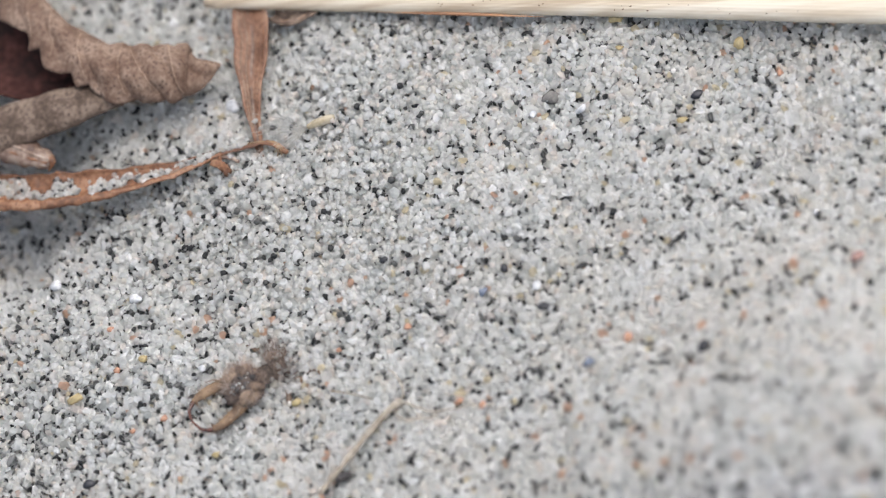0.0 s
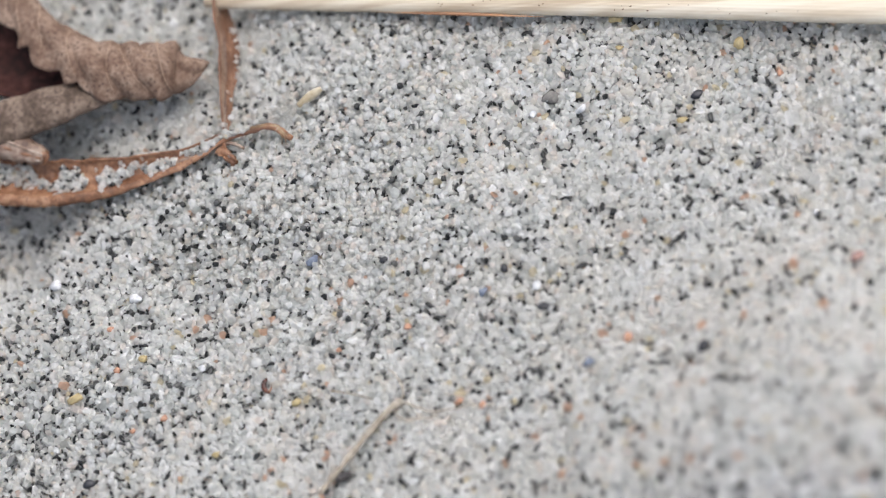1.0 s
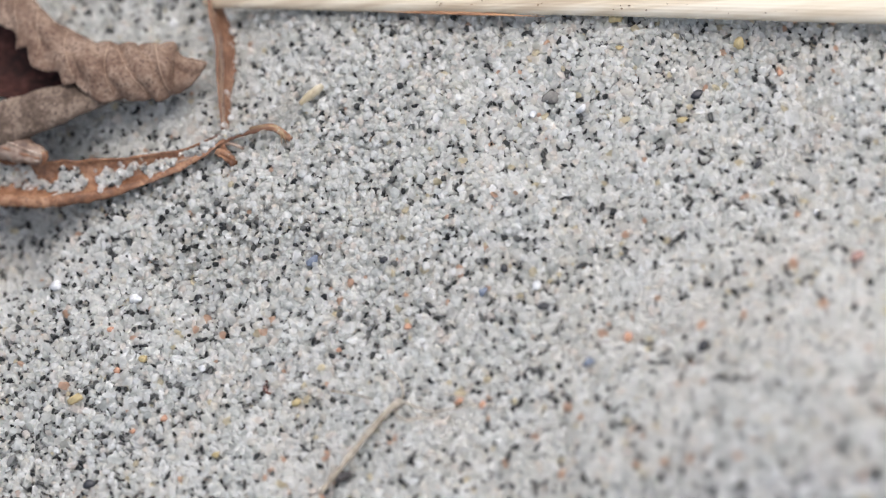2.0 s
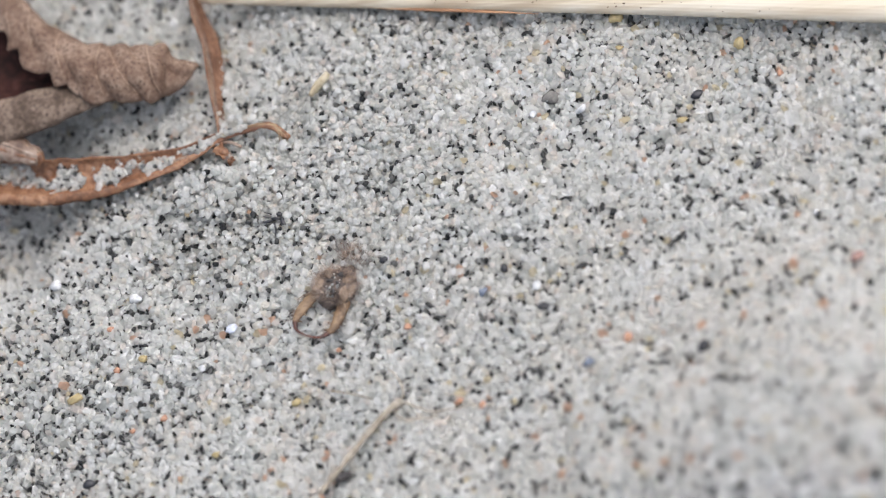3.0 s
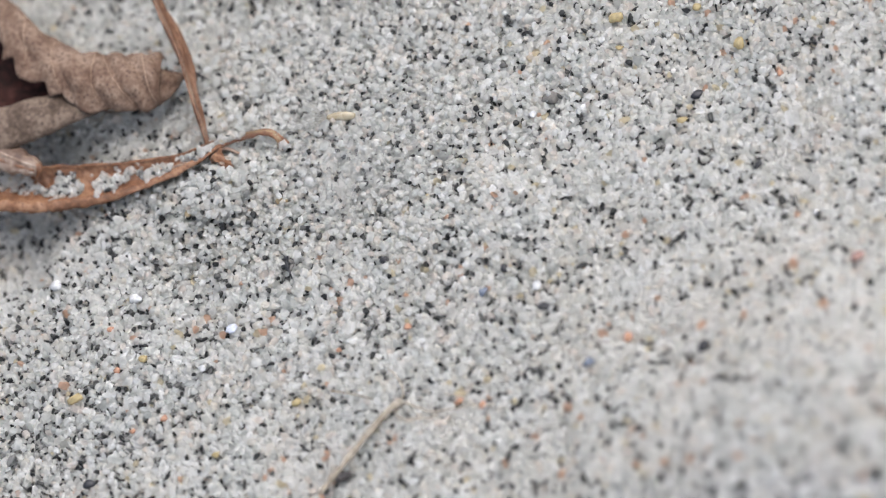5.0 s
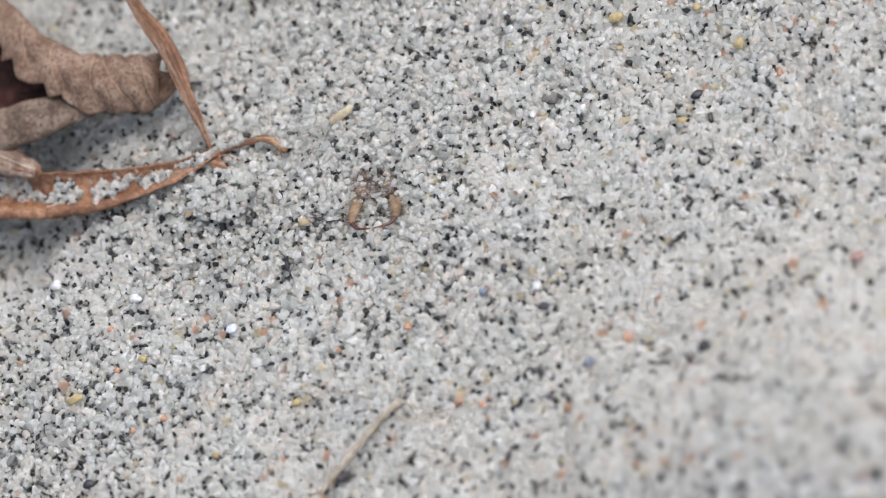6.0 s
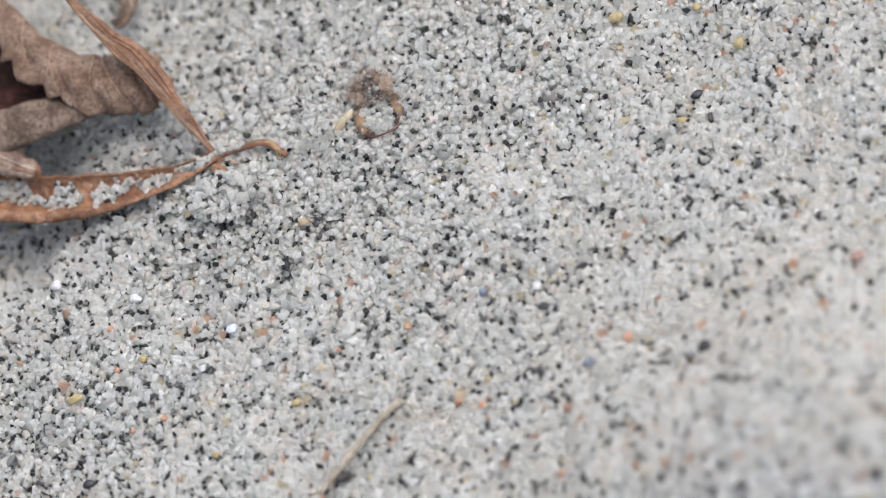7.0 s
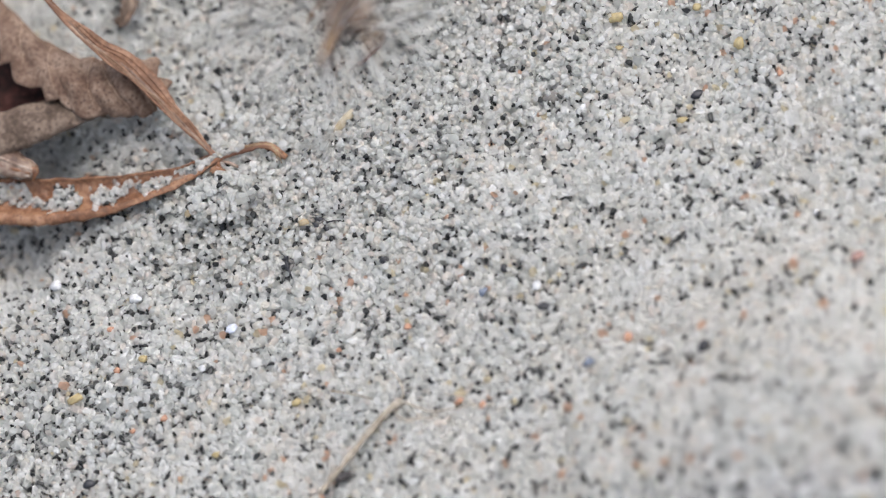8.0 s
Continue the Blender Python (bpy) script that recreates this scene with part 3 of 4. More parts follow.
# ---- straw, twig, seed ----
def straw():
    s_ob = thing("straw", (2.27, 12.25, 0.0), "pale yellow split straw stem lying across the sand", "straw")
    a, b = Vector((-12.36, 13.79, 0.72)), Vector((25.4, 9.11, 0.72))

    def culm(s, v):
        ang = v * radians(108)
        r = 0.52 * (0.82 + 0.3 * min(s * 2, 1)) * (1 + 0.04 * math.sin(s * 9))
        fray = 0.05 * math.sin(s * 160 + v * 5) * (s < 0.02)
        return r * math.sin(ang) + fray, r * math.cos(ang) * 0.75 + 0.012 * math.sin(v * 38)

    mid = (a + b) / 2 + Vector((0, 0.1, 0))
    part("stem", sheet([a, (a + mid) / 2, mid, (mid + b) / 2, b], 160, 40, culm, 0.14), STRAW, s_ob)
    bm = rod(bmesh.new(), [a + (b - a) * 0.22 + Vector((0, -0.47, -0.04)), a + (b - a) * 0.32 + Vector((0, -0.5, 0)), a + (b - a) * 0.44 + Vector((0, -0.56, -0.05))],
             lambda s: 0.10 * math.sin(math.pi * min(max(s, 0.03), 0.97)), 20, 6, 0.7)
    part("torn_fibre", bm, STRAW_RED, s_ob, "torn reddish fibre along the straw")
    rng = random.Random(8)
    for i in range(60):
        k = rng.uniform(0.3, 0.9)
        p = a + (b - a) * k + Vector((0, rng.uniform(-0.42, 0.3), 0))
        off = p.y - (a + (b - a) * k).y
        p.z = 0.72 + 0.39 * math.sqrt(max(0.05, 1 - (off / 0.58) ** 2)) + 0.01
        part("speck", lump(bmesh.new(), p, (rng.uniform(0.025, 0.07), rng.uniform(0.02, 0.045), 0.015), detail=1, seed=i), SPECK, s_ob)
    return s_ob


def twig():
    t = thing("twig", (-2.79, -8.84, 0.0), "thin pale dead grass stem with fine rootlets", "twig")
    part("stem", rod(bmesh.new(), [(-4.55, -11.7, 0.5), (-3.8, -10.75, 0.56), (-2.65, -9.1, 0.51), (-1.75, -7.95, 0.46), (-1.2, -7.5, 0.41)], lambda s: 0.12 + 0.06 * s + 0.015 * math.sin(s * 40), 40, 8), TWIG, t)
    # dark lump in place of the shadow and dark grains at the stem's foot
    part("shadow_patch", rod(bmesh.new(), [(-3.95, -11.15, 0.36), (-3.6, -10.9, 0.36), (-3.2, -10.75, 0.3)], lambda s: 0.24 * math.sin(math.pi * min(max(s, 0.08), 0.92)) + 0.03 * math.sin(s * 25), 16, 8), HEAD_DARK, t, "dark lump standing in for the shadow and dark grains beside the stem")
    for pts in ([(-1.18, -7.42, 0.46), (-1.21, -6.88, 0.51), (-1.56, -6.32, 0.51), (-1.96, -5.92, 0.46)], [(-1.09, -7.59, 0.46), (0.07, -8.06, 0.41), (1.08, -8.02, 0.41), (2.31, -7.8, 0.36)],
                [(-1.43, -8.19, 0.46), (-0.92, -8.38, 0.41), (0.33, -8.32, 0.36)], [(-4.51, -6.82, 0.41), (-3.44, -7.07, 0.46), (-2.55, -7.3, 0.36)]):
        part("rootlet", rod(bmesh.new(), pts, lambda s: 0.06 * (1 - 0.55 * s), 14, 5), TWIG, t)
    return t


def seed():
    """A plumed seed, its body along +x, the tuft behind it."""
    s_ob = thing("plumed_seed", (0, 0, 0), "small tan seed with a tuft of white hairs", "seed")
    part("body", rod(bmesh.new(), [(0, 0, 0.1), (0.5, 0.03, 0.12), (1.0, 0, 0.15), (1.35, 0, 0.2)], lambda s: 0.05 + 0.17 * math.sin(math.pi * min(0.12 + 0.75 * s, 1)), 14, 8), SEED, s_ob)
    rng = random.Random(5)
    for i in range(22):
        a, up = rng.uniform(-0.75, 0.75), rng.uniform(0.0, 0.5)
        ln = rng.uniform(1.6, 3.0)
        way = Vector((-math.cos(a), math.sin(a), up * 0.5))
        end = way * ln + Vector((0, rng.uniform(-0.2, 0.2), -0.15))
        part("hair", rod(bmesh.new(), [(0, 0, 0.1), way * ln * 0.5 + Vector((0, 0, 0.12)), end], lambda s: 0.014 * (1 - 0.4 * s), 5, 3), FLUFF, s_ob)
    return s_ob


straw_ob, twig_ob, seed_ob = straw(), twig(), seed()


# ---- antlion larva ----
def hairs(bm, rng, count, spot, length, radius=0.016):
    """Short bristles: spot(rng) gives a place and the way it points."""
    for i in range(count):
        p, d = spot(rng)
        d = (Vector(d) + Vector((rng.gauss(0, 0.25), rng.gauss(0, 0.25), rng.gauss(0, 0.2)))).normalized()
        ln = length * rng.uniform(0.5, 1.3)
        side = d.cross(Vector((0.3, 0.2, 1))).normalized()
        up = side.cross(d)
        base = [bm.verts.new(Vector(p) + side * (radius * math.cos(k * 2.1)) + up * (radius * math.sin(k * 2.1))) for k in range(3)]
        tip = bm.verts.new(Vector(p) + d * ln)
        for k in range(3):
            bm.faces.new((base[k], base[(k + 1) % 3], tip))
    return bm


JAWS = []


def antlion():
    """The head's middle at the origin, jaws along +x."""
    a = thing("antlion_larva", (0, 0, 0), "brown bristly antlion larva with tan sickle jaws, digging in sand", "insect larva")
    rng = random.Random(3)
    bm = bmesh.new()
    lump(bm, (0, 0, 0.1), (0.82, 0.86, 0.36), rough=0.12, detail=4)
    for v in bm.verts:
        if v.co.x > 0.35:
            v.co.x = 0.35 + (v.co.x - 0.35) * 0.75
            v.co.z -= 0.10 * math.exp(-(v.co.y / 0.3) ** 2)
    head = part("head", bm, HEAD_GREY, a, "grey-brown fuzzy head with tan lobes")
    for x, y, sx, sy, t in ((0.26, 0.52, 0.40, 0.20, 24), (0.26, -0.52, 0.40, 0.20, -24), (-0.34, 0.42, 0.30, 0.20, -34), (-0.34, -0.42, 0.30, 0.20, 34), (-0.02, 0.70, 0.30, 0.16, 0), (-0.02, -0.70, 0.30, 0.16, 0)):
        z = 0.1 + 0.36 * math.sqrt(max(0.05, 1 - (x / 0.85) ** 2 - (y / 0.88) ** 2))
        part("tan_lobe", lump(bmesh.new(), (x, y, z - 0.06), (sx, sy, 0.15), t, 0.35, 3, x + y), HEAD, head, "tan lobe on the head")
    for x, y, sx, sy, t in ((0.34, 0.13, 0.20, 0.07, 25), (0.34, -0.13, 0.20, 0.07, -25), (-0.05, 0.16, 0.16, 0.08, 60), (-0.05, -0.16, 0.16, 0.08, -60), (-0.48, 0.05, 0.12, 0.16, 40), (0.66, 0.62, 0.12, 0.13, 0), (0.66, -0.62, 0.12, 0.13, 0)):
        z = 0.1 + 0.36 * math.sqrt(max(0.05, 1 - (x / 0.85) ** 2 - (y / 0.88) ** 2))
        part("dark_mark", lump(bmesh.new(), (x, y, z - 0.01), (sx, sy, 0.07), t, 0.4, 2, x), HEAD_DARK, head)
    for sgn in (1, -1):
        part("eye", lump(bmesh.new(), (0.52, 0.66 * sgn, 0.22), (0.13, 0.11, 0.12), 0, 0.05, 2), HEAD_DARK, head, "small dark eye knob")
    # the lip's dark colour also stands in for shade between the jaws
    part("labium", lump(bmesh.new(), (0.70, 0, -0.02), (0.28, 0.42, 0.12), 0, 0.35, 3), HEAD_GREY, head, "lower lip between the jaws, dark for the shade there")
    bm = bmesh.new()

    def on_head(g):
        an = g.uniform(0, math.tau)
        k = g.uniform(0.35, 1) ** 0.6
        p = Vector((0.83 * k * math.cos(an), 0.88 * k * math.sin(an), 0.1 + 0.34 * math.sqrt(1 - k * k + 0.01)))
        return p, (p.x * 0.8, p.y * 1.2, 0.5)

    part("bristles", hairs(bm, rng, 620, on_head, 0.40, 0.010), PALE_BRISTLE, head)
    part("bristles", hairs(bmesh.new(), rng, 240, on_head, 0.34, 0.013), BRISTLE, head, "dark bristles")
    for sgn in (1, -1):
        jaw = new("mandible")
        jaw.parent = a
        jaw.location = Vector((0.6, 0.55 * sgn, 0.08)) * MM
        ORIGIN[jaw.name] = Vector((0.6, 0.55 * sgn, 0.08))
        tagged(jaw, "curved tan jaw with dark pointed tip")
        JAWS.append((jaw, sgn))
        pts = [(0.45, 0.62 * sgn, 0.10), (1.1, 0.72 * sgn, 0.14), (1.65, 0.78 * sgn, 0.17), (2.1, 0.74 * sgn, 0.2), (2.44, 0.46 * sgn, 0.26), (2.58, -0.06 * sgn, 0.34)]
        bm = rod(bmesh.new(), pts[:4], lambda s: 0.235 + 0.05 * math.sin(math.pi * s) - 0.13 * s, 22, 10, 0.6)
        part("jaw_shaft", bm, JAW, jaw)
        bm = rod(bmesh.new(), pts[3:], lambda s: 0.11 * (1 - 0.7 * s), 18, 8, 0.8)
        part("jaw_tip", bm, JAW_TIP, jaw, "dark brown jaw tip")
        for s in (0.35, 0.62, 0.88):
            p, d = curve_at(pts[:4], s)
            q = p + Vector((0.08, -0.34 * sgn, 0.02))
            part("tooth", rod(bmesh.new(), [p, (p + q) / 2, q], lambda u: 0.07 * (1 - 0.85 * u), 5, 6), JAW, jaw)
        bm = bmesh.new()

        def on_jaw(g, pts=pts, sgn=sgn):
            p, d = curve_at(pts[:4], g.uniform(0.05, 1))
            return p + Vector((0, 0.12 * sgn, 0)), (0.5, 1.0 * sgn, 0.3)

        part("bristles", hairs(bm, rng, 60, on_jaw, 0.36, 0.012), BRISTLE, jaw)
        part("bristles", hairs(bmesh.new(), rng, 40, lambda g, p=pts, k=sgn: (curve_at(p[:4], g.uniform(0.15, 1))[0] + Vector((0, -0.1 * k, 0.02)), (0.4, -1.0 * k, 0.2)), 0.26, 0.011), BRISTLE, jaw)
        part("feeler", rod(bmesh.new(), [(0.55, 0.62 * sgn, 0.25), (0.9, 0.9 * sgn, 0.35), (1.2, 1.0 * sgn, 0.4)], lambda s: 0.035 * (1 - 0.6 * s), 8, 5), HEAD, a)
    part("neck", rod(bmesh.new(), [(-0.6, 0, 0.0), (-1.0, 0, -0.2), (-1.35, 0, -0.38)], lambda s: 0.34 + 0.14 * s, 10, 12, 0.7), BODY, a)
    bm = lump(bmesh.new(), (-1.55, 0, -0.55), (0.7, 0.95, 0.55), rough=0.3, detail=4)
    part("thorax", bm, BODY, a, "grey-brown bristly thorax")
    bm = bmesh.new()
    lump(bm, (-3.7, 0, -1.35), (2.0, 1.45, 0.95), rough=0.12, detail=4)
    for v in bm.verts:
        v.co.z += 0.07 * math.sin(v.co.x * 8)
    part("abdomen", bm, BODY, a, "plump grey-brown ringed abdomen")
    bm = bmesh.new()

    def on_body(g):
        if g.random() < 0.45:
            an = g.uniform(0, math.tau)
            k = g.uniform(0.3, 1)
            p = Vector((-1.6 + 0.58 * k * math.cos(an), 0.88 * k * math.sin(an), -0.55 + 0.52 * math.sqrt(1.02 - k * k)))
        else:
            an = g.uniform(0, math.pi)
            x = g.uniform(-1.8, 1.8)
            k = math.sqrt(1 - (x / 2.0) ** 2)
            p = Vector((-3.7 + x, 1.45 * k * math.cos(an), -1.35 + 0.95 * k * math.sin(an)))
        return p, (-0.3, p.y, 0.8)

    part("body_bristles", hairs(bm, rng, 900, on_body, 0.65), BRISTLE, a)
    part("body_bristles", hairs(bmesh.new(), rng, 300, on_body, 0.5, 0.012), PALE_BRISTLE, a, "pale bristles")
    # sand sticks to the head and the back
    grng = np.random.default_rng(17)
    n = 64
    an, k = grng.uniform(0, math.tau, n), np.sqrt(grng.random(n))
    spots = np.stack([0.05 + 0.62 * k * np.cos(an), 0.34 * k * np.sin(an), 0.44 - 0.16 * k * k + grng.normal(0, 0.02, n)], -1)
    back = np.stack([-1.55 + 0.85 * k * np.cos(an + 2), 1.15 * k * np.sin(an + 2), 0.02 - 0.45 * k * k + grng.normal(0, 0.05, n)], -1)
    keep = grng.random(n) < 0.5
    for name, c, r in (("sand_crust", spots[keep], 0.085), ("sand_on_back", back[keep], 0.15)):
        crust = new(name, grain_mesh(name, c, r * np.exp(grng.normal(0, 0.25, len(c))), grng, grain_shapes(6, 2, 4.0), GRAINS, 1.0, 0.25))
        crust.parent = a
        tagged(crust, "grains of sand stuck to the larva", kind="stuff")
    for sgn in (1, -1):
        for k, (x, fx, fy) in enumerate(((-1.5, -0.6, 1.9), (-1.9, -2.2, 2.1), (-2.4, -3.4, 2.0))):
            leg = part("leg", rod(bmesh.new(), [(x, 0.75 * sgn, -0.4), ((x + fx) / 2, 1.5 * sgn, -0.25), (fx, fy * sgn, -0.7)], lambda s: 0.17 * (1 - 0.6 * s), 10, 7), HEAD, a)
    return a


antlion_ob = antlion()


# ---- single coloured grains ----
def stray_grain(at, size, material, label, turn=0, flat=0.75, name="sand_grain"):
    bm = bmesh.new()
    bmesh.ops.create_icosphere(bm, subdivisions=2, radius=1)
    k = at[0] * 1.3 + at[1]
    rng = random.Random(k)
    cuts = [(Vector((rng.gauss(0, 1), rng.gauss(0, 1), rng.gauss(0, 1))).normalized(), rng.uniform(0.45, 0.85)) for i in range(9)]
    for v in bm.verts:
        for d, far in cuts:
            v.co -= d * max(0.0, v.co.dot(d) - far)
        v.co *= 1.1 + 0.3 * noise.noise(v.co * 1.3 + Vector((k, 1, 2)))
        v.co = Vector((v.co.x * size, v.co.y * size * 0.8, v.co.z * size * 0.75 * flat))
    z = float(height(at[0], at[1])) + 0.20
    ob = part(name, bm, material, None, at=(0, 0, 0))
    ob.matrix_basis = pose(at[0] * MM, at[1] * MM, z * MM, 0, 0, turn)
    return tagged(ob, label, "grain", "stray coloured grains")


GREY_G = plain_grain("grey_crumb", (0.19, 0.18, 0.165), 0.9)
WHITE_G, ORANGE_G, YELLOW_G = plain_grain("white_quartz", (0.64, 0.64, 0.64), 0.2), plain_grain("orange_grain", (0.50, 0.27, 0.17)), plain_grain("yellow_grain", (0.43, 0.34, 0.17))
BLACK_G, BLUE_G, RED_G = plain_grain("black_grain", (0.03, 0.03, 0.035), 0.3), plain_grain("blue_grain", (0.17, 0.20, 0.26)), plain_grain("red_grain", (0.34, 0.20, 0.17))
for at, size, turn in (((-18.38, -0.51), 0.32, 20), ((-10.66, -5.35), 0.22, 0), ((4.47, -2.33), 0.26, 10), ((5.99, 6.51), 0.30, 50), ((-14.31, -1.63), 0.34, 0), ((16.73, 0.34), 0.2, 0), ((3.81, 6.36), 0.2, 9)):
    stray_grain(at, size, WHITE_G, "bright white quartz grain on the sand", turn)
for at, size, turn in (((-14.51, -5.37), 0.19, 0), ((-12.16, -7.71), 0.19, 40), ((-13.6, -8.23), 0.17, 0), ((1.29, -7.63), 0.22, 30), ((-1.36, -3.8), 0.2, 0), ((8.78, -5.37), 0.28, 10), ((-15.15, -3.22), 0.2, 0), ((2.39, -7.85), 0.2, 80), ((14.88, 7.74), 0.2, 0), ((-4.32, -4.82), 0.15, 0)):
    stray_grain(at, size, ORANGE_G, "small orange-brown grain on the sand", turn)
for at, size, turn in (((7.45, 11.03), 0.42, 75), ((13.07, 9.37), 0.32, 70), ((-16.51, -6.55), 0.34, 20), ((-6.12, -7.19), 0.26, 10), ((-9.58, -9.51), 0.2, 40), ((10.63, 5.54), 0.24, 0), ((11.06, 11.34), 0.26, 0), ((7.65, 9.46), 0.2, 0), ((-13.41, -4.79), 0.25, 0)):
    stray_grain(at, size, YELLOW_G, "larger ochre yellow grain on the sand", turn)
for at, size, turn in (((14.05, 3.12), 0.26, 60), ((-15.45, -10.64), 0.3, 0), ((11.28, 6.84), 0.3, 30), ((4.93, -3.38), 0.25, 0), ((-2.53, -0.52), 0.26, 0), ((2.96, -1.37), 0.24, 120), ((12.35, -6.5), 0.34, 70)):
    stray_grain(at, size, BLACK_G, "black mineral grain on the sand", turn)
for at, size, turn in (((2.08, -2.47), 0.26, 60), ((7.09, -6.35), 0.3, 50)):
    stray_grain(at, size, BLUE_G, "dark blue-grey grain on the sand", turn)
stray_grain((18.62, -2.3), 0.32, RED_G, "dull red fragment on the sand", 15, 0.5)
stray_grain((4.63, 7.16), 0.42, GREY_G, "dark grey crumb on the sand", 30)


bright_ob = stray_grain((-10.71, 8.21), 0.40, WHITE_G, "large bright quartz grain beside the leaf", 40, 1.0)
FLAKE_G = plain_grain("mica_flake", (0.62, 0.65, 0.74), 0.25)
flake_ob = stray_grain((-9.44, -3.46), 0.36, FLAKE_G, "flat bluish-white flake of shell or mica on the sand", 20, 0.5, "mica_flake")
blue_ob = stray_grain((-5.98, -0.37), 0.36, BLUE_G, "blue-grey grain lying on the sand", 30)


def plant_crumb(at, size, turn):
    """A ragged crumb: a handful of black flakes and fibres stuck together, with grains caught between."""
    rng = random.Random(at[0] * 7)
    ob = thing("plant_crumb", (0, 0, 0), "ragged black crumb of plant matter on the sand", "crumb", "plant crumbs")
    for k in range(9):
        bm = bmesh.new()
        an, d = rng.uniform(0, math.tau), size * rng.uniform(0.1, 0.8)
        lump(bm, (d * math.cos(an), 0.7 * d * math.sin(an), rng.uniform(-0.05, 0.12)), (size * rng.uniform(0.2, 0.5), size * rng.uniform(0.10, 0.22), size * rng.uniform(0.1, 0.2)), rng.uniform(0, 180), 0.7, 2, k * 3.1)
        part("flake", bm, BLACK_G if k % 4 else GREY_G, ob)
    for k in range(3):
        an = rng.uniform(0, math.tau)
        a, b = Vector((0.3 * size * math.cos(an), 0.3 * size * math.sin(an), 0.1)), Vector((1.3 * size * math.cos(an + 0.4), 1.3 * size * math.sin(an + 0.4), 0.0))
        part("fibre", rod(bmesh.new(), [a, (a + b) / 2 + Vector((0.05, 0, 0.08)), b], lambda u: 0.04 * (1 - 0.6 * u), 6, 5), BLACK_G, ob)
    ob.matrix_basis = pose(at[0] * MM, at[1] * MM, (float(height(*at)) + 0.2) * MM, 0, 0, turn)
    return ob


crumb_a = plant_crumb((-7.85, 1.83), 0.60, 35)
crumb_b = plant_crumb((-5.65, 1.66), 0.62, 10)
crumb_d = plant_crumb((-12.61, 10.09), 0.42, 80)
crumb_c = plant_crumb((-7.06, -0.52), 0.58, 50)


def bark_bit():
    """A tiny curved brown scrap."""
    bit = thing("bark_scrap", (0, 0, 0), "tiny curved dark brown scrap of bark on the sand", "bark")
    part("curl", rod(bmesh.new(), [(0.05, 0.42, 0.02), (-0.08, 0.15, 0.1), (-0.02, -0.15, 0.12), (0.2, -0.35, 0.03)], lambda s: 0.05 + 0.09 * math.sin(math.pi * s), 14, 7, 0.6), JAW_TIP, bit)
    part("splinter", rod(bmesh.new(), [(0.18, -0.3, 0.04), (0.28, -0.15, 0.1), (0.25, 0.05, 0.03)], lambda s: 0.06 * (1 - 0.7 * s), 8, 5), RUSSET, bit)
    return bit


bark_ob = bark_bit()
OCHRE_G = plain_grain("ochre_grain", (0.40, 0.315, 0.19), 0.5)
ochre_a = stray_grain((-11.97, 2.38), 0.24, OCHRE_G, "ochre yellow grain flung onto the sand", 0)
ochre_b = stray_grain((-6.59, 1.67), 0.30, OCHRE_G, "ochre yellow grain flung onto the sand", 80)
ochre_c = stray_grain((-7.79, 2.93), 0.32, OCHRE_G, "ochre yellow grain flung onto the sand", 20)


def sand_clump():
    """A low heap of paler sand that the larva pushes up under the leaf."""
    rng = np.random.default_rng(6)
    n = 210
    a, k = rng.uniform(0, math.tau, n), np.sqrt(rng.random(n))
    c = np.stack([1.7 * k * np.cos(a), 1.3 * k * np.sin(a), 0.62 * (1 - k * k) + rng.normal(0, 0.04, n)], -1)
    ob = new("sand_clump", grain_mesh("sand_clump", c, 0.16 * np.exp(rng.normal(0, 0.22, n)), rng, grain_shapes(8, 2, 8.0), GRAINS, 1.0, 0.05))
    return tagged(ob, "low heap of pale loose sand beside the leaf", "sand heap")


clump_ob = sand_clump()

# ---- single grains of the open sand ----
lone = [bpy.data.meshes.new("sand_grain") for k in range(8)]
for me, (v, f) in zip(lone, grain_shapes(8, 2, 12.0)):
    me.from_pydata((v * 0.165 * MM).tolist(), [], f.tolist())
    me.materials.append(GRAIN)
    me.polygons.foreach_set("use_smooth", [True] * len(f))
rng_lone = random.Random(14)
for i in range(290):
    x, y = rng_lone.uniform(-15, 12), rng_lone.uniform(-9, 9)
    g = new("sand_grain", lone[i % 8])
    g.matrix_basis = pose(x * MM, y * MM, (float(height(x, y)) + 0.09) * MM, rng_lone.uniform(0, 90), rng_lone.uniform(0, 90), rng_lone.uniform(0, 360)) @ Matrix.Scale(rng_lone.uniform(0.8, 1.25), 4)
    g.parent = ground

# ---- thrown sand ----
THROWN = []


